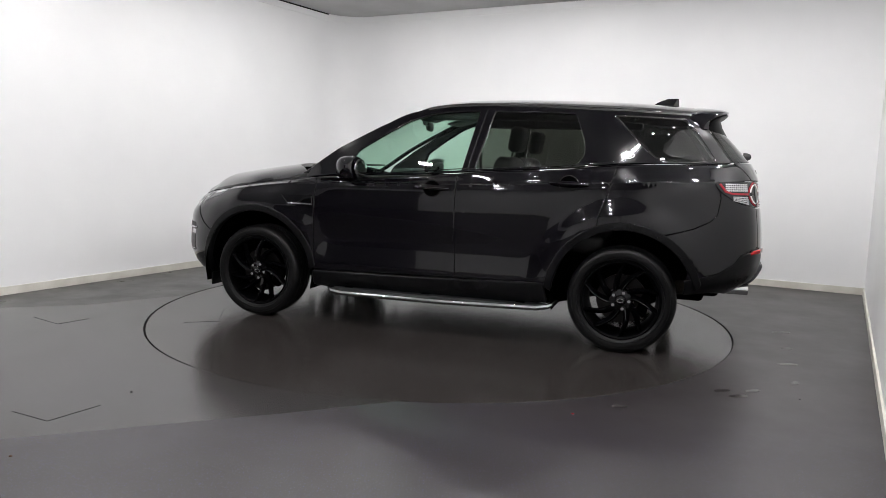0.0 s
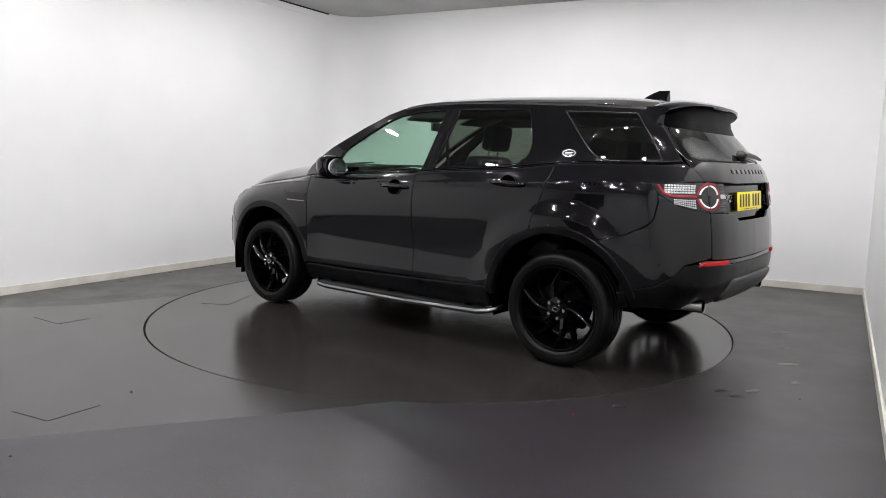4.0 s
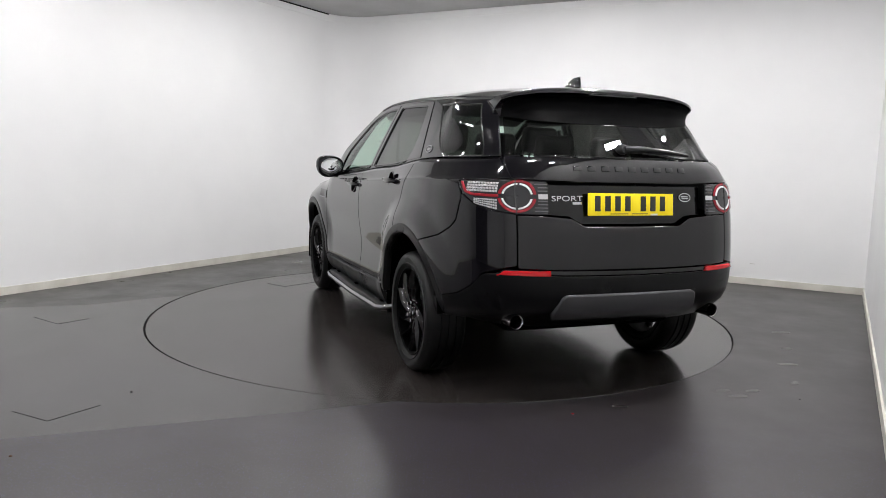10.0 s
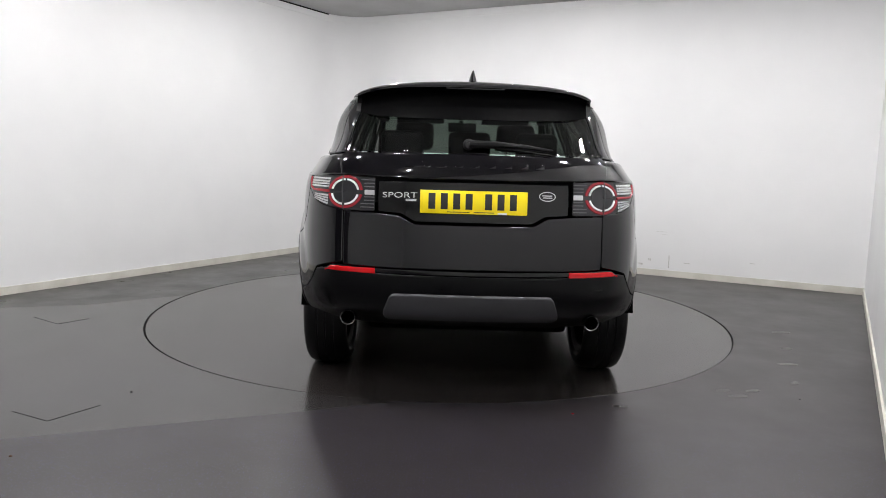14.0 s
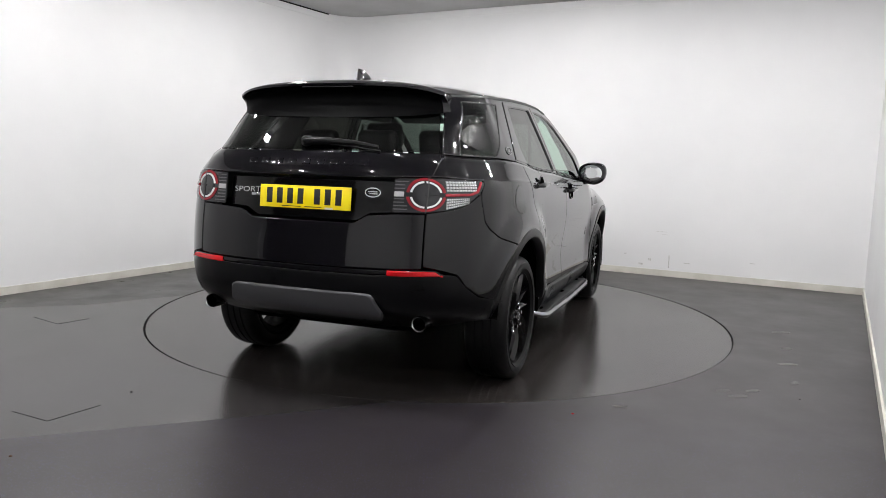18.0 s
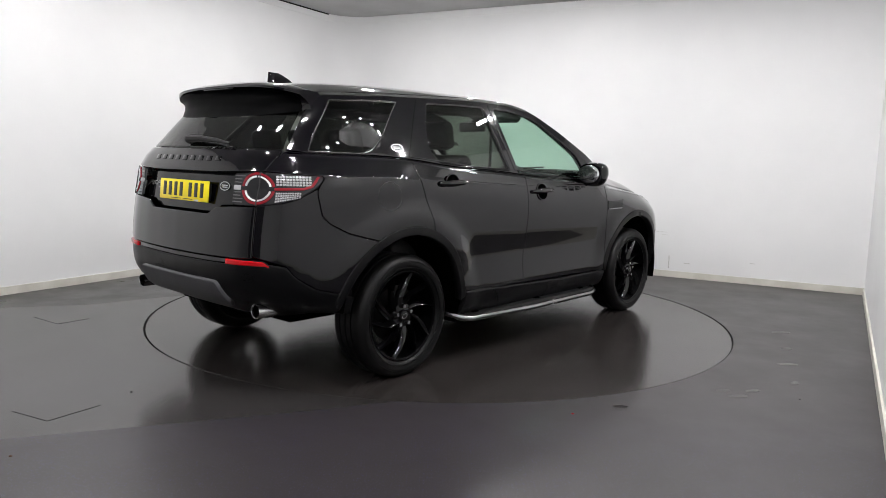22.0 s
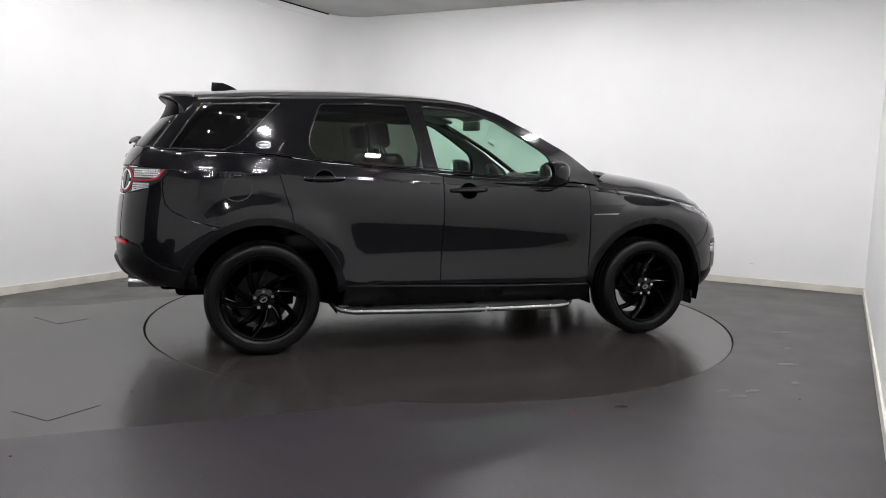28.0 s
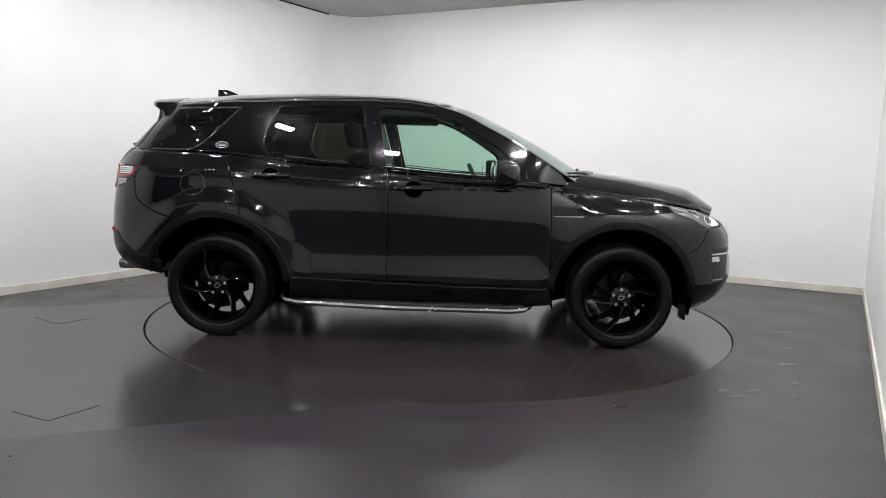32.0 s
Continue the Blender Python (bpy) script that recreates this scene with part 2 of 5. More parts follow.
def ribbon(name, path, z0, z1, thick, mat, label="", kind="structure", gap=0.0):
    """An upright strip along a plan path; its face lies on the path (gap: proud into the room), its thickness goes outwards."""
    path = [Vector(p) for p in path]
    outs = []
    for i in range(len(path)):
        d = (path[min(i + 1, len(path) - 1)] - path[max(i - 1, 0)]).normalized()
        n = Vector((d.y, -d.x))
        if n.dot(INSIDE - path[i]) > 0:
            n = -n
        outs.append(n)
    verts, faces = [], []
    for p, n in zip(path, outs):
        a, b = p - n * gap, p + n * thick
        verts += [(a.x, a.y, z0), (a.x, a.y, z1), (b.x, b.y, z1), (b.x, b.y, z0)]
    for i in range(len(path) - 1):
        for k in range(4):
            faces.append((4 * i + k, 4 * i + (k + 1) % 4, 4 * i + 4 + (k + 1) % 4, 4 * i + 4 + k))
    e = 4 * (len(path) - 1)
    faces += [(0, 3, 2, 1), (e, e + 1, e + 2, e + 3)]
    bm = bmesh.new()
    vs = [bm.verts.new(v) for v in verts]
    for f in faces:
        bm.faces.new([vs[i] for i in f])
    bmesh.ops.recalc_face_normals(bm, faces=bm.faces[:])
    return tagged(part(name, bm, mat, None, label, 30.0), kind=kind)


WALL_PATHS = (("wall_left", [LEFT_END, ARC[0]]), ("wall_corner", ARC), ("wall_back", [ARC[-1], FAR_RIGHT]),
              ("wall_right", [FAR_RIGHT, REAR_END]), ("wall_behind", [REAR_END, LEFT_END]))


def build_room():
    for name, path in WALL_PATHS:
        ribbon(name, path, 0.0, CEIL, 0.12, WALLM, "plain white painted studio wall")
        ribbon("baseboard", path, 0.0, 0.07, 0.0, SKIRTM, "low cream painted skirting along the wall", gap=0.014)
    for name, path in WALL_PATHS[:3]:
        ribbon("trim", path, 3.02, 3.106, 0.0, WALLM, "white cover strip along the top of the wall", gap=0.012)
    ribbon("trim", [(1.43, 2.79), (2.75, 2.12)], 3.055, 3.109, 0.0, GAPM, "dark open joint between wall and ceiling", gap=0.014)
    ribbon("trim", [(-2.3, 2.646), (-1.56, 3.928)], 3.092, 3.109, 0.0, GAPM, "dark open joint between wall and ceiling", gap=0.016)
    ribbon("door_1", [(-7.1, -5.855), (-5.0, -7.02)], 0.0, 2.6, 0.0, DOORM, "dark grey roller door in the white wall", gap=0.03)
    ribbon("trim", [(-3.337, 0.851), (-3.334, 0.856)], 0.07, 3.02, 0.0, WALLM, "thin raised joint in the wall boarding", gap=0.0012)
    along = (FAR_RIGHT - CORNER).normalized()
    for d, z, wide, high in ((4.227, 0.165, 0.03, 0.025), (4.45, 0.10, 0.012, 0.14), (4.30, 0.50, 0.12, 0.006), (4.36, 0.47, 0.07, 0.005), (4.12, 0.11, 0.05, 0.02), (4.62, 0.16, 0.06, 0.012), (5.3, 0.22, 0.05, 0.008), (3.95, 0.22, 0.03, 0.01)):
        a = CORNER + along * d
        tagged(ribbon("wall_scuff", [a, a + along * wide], z, z + high, 0.0, SCUFFM, kind="", gap=0.0012), "faint grey scuff on the white wall", "wall mark", "scuffs on the wall")
    bm = bmesh.new()
    box(bm, (16, 18, 0.1), (-1.5, -2.5, CEIL + 0.05))
    tagged(part("ceiling", bm, CEILM, None, "pale grey board ceiling"), kind="structure")


RING = 2.263


def joint_radius(a):
    """The gap round the turntable narrows towards the south."""
    return RING - 0.004 + 0.012 * ease(25.0, 75.0, abs((a + 75.0 + 180.0) % 360.0 - 180.0))


def ring_arc(a0, a1, n):
    out = []
    for k in range(n + 1):
        a = a0 + (a1 - a0) * k / n
        r = joint_radius(a)
        out.append((r * math.cos(radians(a)), r * math.sin(radians(a))))
    return out


def flat(name, outline, z, mat, label="", parent=None):
    """A level sheet over an outline."""
    v, f = fill(outline, [], 5.0)
    verts = [(a, b, z) for a, b in v]
    a, b, c = (Vector(verts[i]) for i in f[0])
    if (b - a).cross(c - a).z < 0:
        f = [t[::-1] for t in f]
    return obj(name, verts, f, mat, parent, label, smooth=False)


def build_floor():
    ro = RING + 0.008
    seam_left, seam_right = [(-12.0, -6.5), (-1.88, -2.87), (-0.756, -2.47)], [(2.9, -1.55), (8.0, -2.2)]
    far_left, far_right = [(-9.0, -3.0), (-3.451, -0.314), (-2.878, -0.129)], [(1.5, 2.55), (3.5, 6.0)]
    west = seam_left + ring_arc(-95.3, -190.0, 50) + far_left[::-1] + [(-12.0, -4.0)]
    east = seam_right[::-1] + ring_arc(-42.6, 62.0, 55) + far_right + [(8.0, 8.0)]
    back = far_left + ring_arc(170.0, 62.0, 55) + far_right + [(-9.0, 8.0)]
    south = seam_left + ring_arc(-95.3, -42.6, 40) + seam_right + [(8.0, -12.0), (-12.0, -12.0)]
    for shape, mat, word in ((west, SMOOTHM, "smooth dark grey vinyl floor round the turntable"), (east, FLOORM, "smooth dark grey vinyl floor round the turntable"), (back, DULLM, "dull scuffed dark grey vinyl floor along the wall")):
        tagged(flat("floor", shape, 0.0, mat, word), kind="structure")
    tagged(flat("floor", south, 0.0, FLOORM, "dark vinyl safety floor with bluish flecks"), kind="structure")
    bm = bmesh.new()
    n = 160
    rows = [[bm.verts.new((r * math.cos(2 * math.pi * k / n), r * math.sin(2 * math.pi * k / n), z)) for k in range(n)] for r, z in ((ro, 0.0), (ro, -0.06), (0.3, -0.06))]
    for r0, r1 in zip(rows, rows[1:]):
        for k in range(n):
            bm.faces.new((r0[k], r0[(k + 1) % n], r1[(k + 1) % n], r1[k]))
    bm.faces.new(rows[-1])
    tagged(part("floor_pit", bm, GAPM, None, "dark gap round the turntable", 30.0), kind="structure")
    for corners in ([(-3.037, -0.589), (-2.919, -0.374), (-2.612, -0.596), (-2.745, -0.79)], [(-2.034, -2.535), (-1.881, -2.3), (-1.66, -2.42), (-1.80, -2.65)]):
        hatch_lid(corners, "dark vinyl-covered floor hatch lid", None)
    for x, y, w, mat, word in ((-1.60, -2.215, 0.007, GAPM, "small dark crumb of dirt on floor"), (-1.736, -3.042, 0.008, CRUMB, "small brown crumb of dirt on floor"), (0.68, -2.372, 0.008, REDR, "small red plastic chip on floor"), (1.98, -2.05, 0.006, GAPM, "small dark crumb of dirt on floor")):
        bm = bmesh.new()
        bmesh.ops.create_icosphere(bm, subdivisions=2, radius=w)
        for v in bm.verts:
            v.co = Vector((v.co.x * (1 + 0.5 * noise.noise(v.co * 90)), v.co.y * 0.7, max(v.co.z, -w * 0.4) * 0.5 + w * 0.2))
        bmesh.ops.translate(bm, verts=bm.verts[:], vec=(x, y, 0))
        tagged(part("crumb", bm, mat), word, "debris")


def floor_mark(x, y, a, b, turn, name="floor_stain", mat=None, label="shiny damp footmark on the dark floor", seed=0):
    """A thin uneven patch on the floor."""
    pts = []
    for k in range(18):
        t = 2 * math.pi * k / 18
        w = 1 + 0.28 * noise.noise(Vector((math.cos(t) * 1.3 + seed, math.sin(t) * 1.3, seed * 0.7)))
        p = Vector((a * w * math.cos(t), b * w * math.sin(t)))
        p.rotate(Matrix.Rotation(radians(turn), 2))
        pts.append((x + p.x, y + p.y))
    tagged(flat(name, pts, 0.0012, mat or WETM), label, "floor mark", "marks on the floor")


def hatch_lid(corners, label, parent):
    """A lid level with the floor, 3 mm proud, framed by a narrow dark joint."""
    joint = flat("hatch" if parent is None else "hatch_joint", shrink(corners, -0.0008), 0.0012, JOINTM, "", parent)
    if parent is None:
        tagged(joint, label, "floor hatch", "floor hatches")
    flat("lid", shrink(corners, 0.0012), 0.0018, SMOOTHM if parent is None else DISCM, "", joint)


def build_turntable():
    top = new("turntable")
    tagged(top, "round dark vinyl-covered vehicle turntable flush with floor", "turntable")
    turned("deck", [(0.0, -0.04), (RING - 0.008, -0.04), (RING - 0.006, -0.003), (RING - 0.009, 0.0), (0.0, 0.0)], DISCM, top, "smooth dark vinyl deck", 200, "z")
    hatch_lid(DECK_HATCH, "", top)
    return top


def build_lamps():
    """A ring of small floodlights over the turntable, and a few more over the rest of the room."""
    spots = [(2.75 * math.cos(radians(a)), 2.75 * math.sin(radians(a)), a) for a in (-173, -147, -126, -103, -76, -42, -23, 2)]
    spots[5:7] = [(1.99, -1.78, -42), (2.68, -1.17, -23)]
    spots += [(1.7 * math.cos(radians(a)), 1.7 * math.sin(radians(a)), a) for a in (28, 66)] + [(rr * math.cos(radians(a)), rr * math.sin(radians(a)), a) for rr, a in ((2.2, 109), (1.95, 146))]
    spots += [(1.42, -2.95, -60)]
    # The last one, behind the camera, is unseen, added to brighten the car's reflections.
    spots += [(-3.4, -3.2, -30), (-2.2, -4.6, -30), (-0.7, -4.7, -30), (-4.4, -4.6, -30), (-3.0, -6.0, -30), (-1.3, -6.3, -30)]
    first = None
    for x, y, a in spots:
        m = Matrix.Translation((x, y, CEIL)) @ Matrix.Rotation(radians(a), 4, "Z")
        if first is None:
            first = tagged(new("ceiling_light"), "small square white ceiling floodlight, switched on", "ceiling light", "ceiling floodlights")
            boxed("housing", (0.09, 0.18, 0.02), (0, 0, -0.01), TRIM, first, "", 0.006)
            boxed("diffuser", (0.062, 0.15, 0.008), (0, 0, -0.023), GLOW, first, "glowing white diffuser")
            first.matrix_world = m
        else:
            copy_thing(first, m)



# ---------- the car: body surface ----------
BASE = [(-2.272, 0.0), (-2.268, 0.2), (-2.256, 0.4), (-2.226, 0.58), (-2.17, 0.71), (-2.07, 0.805), (-1.93, 0.872), (-1.7, 0.918), (-1.37, 0.938), (-0.9, 0.936), (-0.3, 0.932),
        (0.4, 0.932), (0.9, 0.935), (1.37, 0.94), (1.62, 0.93), (1.82, 0.895), (1.98, 0.83), (2.10, 0.725), (2.19, 0.58), (2.27, 0.36), (2.31, 0.15), (2.32, 0.0)]


def resample(pts, n=400):
    s = [0.0]
    for a, b in zip(pts, pts[1:]):
        s.append(s[-1] + math.dist(a, b))
    cx, cy = Curve(list(zip(s, [p[0] for p in pts]))), Curve(list(zip(s, [p[1] for p in pts])))
    return s[-1], cx, cy


LENGTH, BASE_X, BASE_Y = resample(BASE)
BELT = Curve([(-2.4, 1.275), (-1.9, 1.266), (-1.3, 1.25), (-0.9, 1.207), (-0.5, 1.186), (0.0, 1.145), (0.45, 1.12), (0.77, 1.116), (0.97, 1.093), (1.26, 1.057), (1.62, 1.006), (1.93, 0.957), (2.1, 0.93), (2.4, 0.92)])
REAR_DX = Curve([(0.28, 0.50), (0.32, 0.42), (0.35, 0.31), (0.40, 0.19), (0.44, 0.13), (0.475, 0.075), (0.55, 0.018), (0.62, 0.002), (0.69, 0.0), (0.78, 0.004), (0.95, 0.023), (1.09, 0.047), (1.17, 0.058), (1.24, 0.085), (1.28, 0.109), (1.32, 0.143), (1.36, 0.179), (1.40, 0.215), (1.44, 0.253), (1.48, 0.292), (1.52, 0.332), (1.60, 0.415), (1.7, 0.52)])
FRONT_DX = Curve([(0.24, -0.17), (0.33, -0.06), (0.43, -0.004), (0.64, 0.0), (0.78, -0.02), (0.83, -0.05), (0.92, -0.09), (1.0, -0.2), (1.2, -0.5)])
CREASE = Curve([(-2.4, 1.168), (-2.02, 1.160), (-1.66, 1.151), (-1.25, 1.137), (-0.8, 1.115), (-0.4, 1.098), (0.2, 1.080), (0.86, 1.062), (1.33, 1.022), (1.62, 0.982), (2.0, 0.925), (2.4, 0.88)])
WIDTH_LOW = Curve([(0.16, 0.74), (0.22, 0.82), (0.28, 0.868), (0.36, 0.908), (0.44, 0.928), (0.55, 0.934), (0.70, 0.939), (0.85, 0.941), (0.95, 0.940), (1.03, 0.935), (1.08, 0.926), (1.10, 0.919)])


def glass_width(z):
    d = z - 1.2
    return 0.853 - 0.41 * d - 0.0786 * d * d


DIP = Curve([(0.30, 0.0), (0.42, 0.0), (0.47, 0.006), (0.53, 0.015), (0.60, 0.0225), (0.645, 0.0235), (0.70, 0.019), (0.77, 0.010), (0.85, 0.002), (0.92, 0.0), (1.0, 0.0)])


def half_width(x, z):
    belt, fold = BELT(x), CREASE(x)
    if z <= fold:
        h = z if z <= 0.5 else 0.5 + (z - 0.5) * 0.6 / (fold - 0.5)
        w = WIDTH_LOW(h)
    elif z <= belt:
        k = (z - fold) / (belt - fold)
        h = 1.1 + 0.1 * k
        g = glass_width(max(belt, 1.125))
        w = 0.919 + (g - 0.919) * (k + 0.25 * k * (1 - k))
        if x < 1.1:
            roll = min(0.028, 0.45 * (belt - fold))
            top = g + 0.046
            if z < belt - roll:
                upright = 0.919 + (top - 0.919) * (z - fold) / (belt - roll - fold)
            else:
                u = 1 - (belt - z) / roll
                upright = top - (top - g) * (0.25 * u + 0.75 * u * u)
            w += (upright - w) * (1 - ease(0.8, 1.1, x))
    else:
        h = 1.2
        w = glass_width(z + max(0.0, 1.125 - belt) * (1 - ease(belt, belt + 0.15, z)))
    if 0.3 < z < 1.0:
        w -= DIP(z) * ease(-1.02, -0.75, x) * (1 - ease(0.75, 1.02, x))
    if 0.7 < z < 1.2:
        w += 0.0035 * math.exp(-((z - fold + 0.005) / 0.006) ** 2) * ease(1.75, 1.5, x)
    for cx, high in ((-1.37, 0.030), (1.37, 0.016)):
        away = math.hypot(x - cx, z - 0.362)
        if 0.3 < z and away < 0.70:
            w += high * (1 - ease(0.53, 0.69, away)) * (0.5 + 0.5 * ease(0.5, 0.8, z))
    if z > 1.0:
        w -= 0.016 * ease(-1.3, -1.9, x) * ease(1.1, 1.25, z)
    if x > 0.7:
        w -= 0.10 * ease(0.7, 1.3, x) * ease(0.92, 1.2, h)
    if z > 1.28 and x < -1.35:
        w *= 1 + 0.10 * ease(-1.35, -1.7, x) * ease(1.28, 1.55, z)
    return w / 0.936


def surf(s, z, out=0.0):
    """The body's outside at s metres round its plan from the middle of the tail (left positive) and the height z."""
    side = 1 if s >= 0 else -1
    a = abs(s)
    bx, by = BASE_X(min(a, LENGTH)), max(0.0, BASE_Y(min(a, LENGTH)))
    x = bx + REAR_DX(z) * ease(-1.25, -2.05, bx) + FRONT_DX(z) * ease(1.5, 2.1, bx)
    p = Vector((x, by * half_width(x, z) * side, z))
    return p + skin_normal(s, z) * out if out else p


def skin_normal(s, z):
    e = 0.003
    n = (surf(s + e, z) - surf(s - e, z)).cross(surf(s, z + e) - surf(s, z - e))
    p = surf(s, z)
    n.normalize()
    return n if n.dot(Vector((p.x * 0.6, p.y, 0))) > 0 else -n


def s_at(axis, value, z, side=1):
    """s of the point with that x (axis 0) or y (axis 1) at the height z."""
    lo, hi = (0.0, LENGTH) if axis == 0 else (0.0, 1.0)
    for _ in range(40):
        mid = (lo + hi) / 2
        lo, hi = (mid, hi) if surf(mid, z)[axis] < value else (lo, mid)
    return side * (lo + hi) / 2


def X(x, z):
    return (s_at(0, x, z), z)


def Y(y, z):
    return (s_at(1, abs(y), z, 1 if y >= 0 else -1), z)


# ---------- panels cut out of a surface ----------
def soften(poly, r, n=5):
    """Round the corners of a polygon."""
    out, k = [], len(poly)
    for i in range(k):
        a, b, c = (Vector(poly[j % k][:2]) for j in (i - 1, i, i + 1))
        rr = poly[i][2] if len(poly[i]) > 2 else r
        d1, d2 = a - b, c - b
        cut = min(rr, d1.length * 0.45, d2.length * 0.45)
        if cut < 0.002 or d1.angle(d2, 0) > 2.9:
            out.append(tuple(b))
            continue
        p, q = b + d1.normalized() * cut, b + d2.normalized() * cut
        for j in range(n + 1):
            t = j / n
            out.append(tuple(p * (1 - t) ** 2 + b * 2 * t * (1 - t) + q * t * t))
    return out


def dense(poly, step):
    out = []
    for a, b in zip(poly, poly[1:] + poly[:1]):
        n = max(1, int(math.dist(a, b) / step))
        out += [(a[0] + (b[0] - a[0]) * i / n, a[1] + (b[1] - a[1]) * i / n) for i in range(n)]
    return out


def signed_area(poly):
    return sum(a[0] * b[1] - b[0] * a[1] for a, b in zip(poly, poly[1:] + poly[:1])) / 2


def shrink(poly, d):
    if signed_area(poly) < 0:
        d = -d
    out, k = [], len(poly)
    for i in range(k):
        a, b, c = (Vector(poly[j % k]) for j in (i - 1, i, i + 1))
        t = ((b - a).normalized() + (c - b).normalized())
        t = t.normalized() if t.length > 1e-6 else (b - a).normalized()
        out.append((b.x - t.y * d, b.y + t.x * d))
    return out


def inside(poly_np, pts):
    x, y = pts[:, 0], pts[:, 1]
    hit = np.zeros(len(pts), bool)
    px, py = poly_np[:, 0], poly_np[:, 1]
    qx, qy = np.roll(px, -1), np.roll(py, -1)
    for ax, ay, bx, by in zip(px, py, qx, qy):
        if ay == by:
            continue
        c = ((ay > y) != (by > y)) & (x < (bx - ax) * (y - ay) / (by - ay) + ax)
        hit ^= c
    return hit


from mathutils import geometry


def fill(outline, holes, step, extra=()):
    """Triangles over a flat outline with holes, with inner points on a grid."""
    loops = [outline] + holes
    pts, edges = [], []
    for loop in loops:
        k = len(pts)
        pts += [Vector(p) for p in loop]
        edges += [(k + i, k + (i + 1) % len(loop)) for i in range(len(loop))]
    arr = [np.array(l) for l in loops]
    lo, hi = arr[0].min(0), arr[0].max(0)
    gx, gy = np.arange(lo[0] + step / 2, hi[0], step), np.arange(lo[1] + step / 2, hi[1], step)
    if len(gx) and len(gy):
        g = np.stack(np.meshgrid(gx, gy), -1).reshape(-1, 2)
        keep = inside(arr[0], g)
        for a in arr[1:]:
            keep &= ~inside(a, g)
        g = g[keep]
        rim = np.concatenate(arr)
        if len(g):
            near = np.array([np.hypot(rim[:, 0] - p[0], rim[:, 1] - p[1]).min() for p in g])
            pts += [Vector(p) for p in g[near > step * 0.35]]
    if len(extra):
        g = np.array(extra)
        keep = inside(arr[0], g)
        for a in arr[1:]:
            keep &= ~inside(a, g)
        rim = np.concatenate(arr)
        pts += [Vector(p) for p in g[keep] if np.hypot(rim[:, 0] - p[0], rim[:, 1] - p[1]).min() > 0.004]
    v, _, f, orig, _, _ = geometry.delaunay_2d_cdt(pts, edges, [], 0, 1e-6)
    v = np.array([tuple(p) for p in v])
    c = np.array([v[list(t)].mean(0) for t in f])
    keep = inside(arr[0], c)
    for a in arr[1:]:
        keep &= ~inside(a, c)
    return v, [tuple(t) for t, k in zip(f, keep) if k]


DECK_HATCH = [(1.605, 1.19), (1.405, 1.055), (1.62, 0.66), (1.82, 0.795)]
build_room()
build_floor()
TURNTABLE = build_turntable()
for i, (x, y, a, b, turn) in enumerate(((1.66, -2.02, 0.06, 0.022, 10), (1.60, -1.93, 0.05, 0.02, 15), (1.78, -1.92, 0.045, 0.018, 20), (2.25, -1.35, 0.06, 0.025, 0), (2.43, -0.95, 0.05, 0.025, 30), (0.95, -2.24, 0.04, 0.018, 0), (2.62, -0.45, 0.07, 0.03, 10), (2.1, -1.75, 0.04, 0.02, 40))):
    floor_mark(x, y, a, b, turn, seed=i * 1.9)
floor_mark(-0.92, -3.07, 0.36, 0.0016, -32, "floor_scratch", SCRATCHM, "long pale scratch across the flecked floor", 5.0)
build_lamps()


CAR = None
OFFSET = Vector((-0.125, -0.146, 0.0))


def place(verts):
    return [Vector(v) + OFFSET for v in verts]


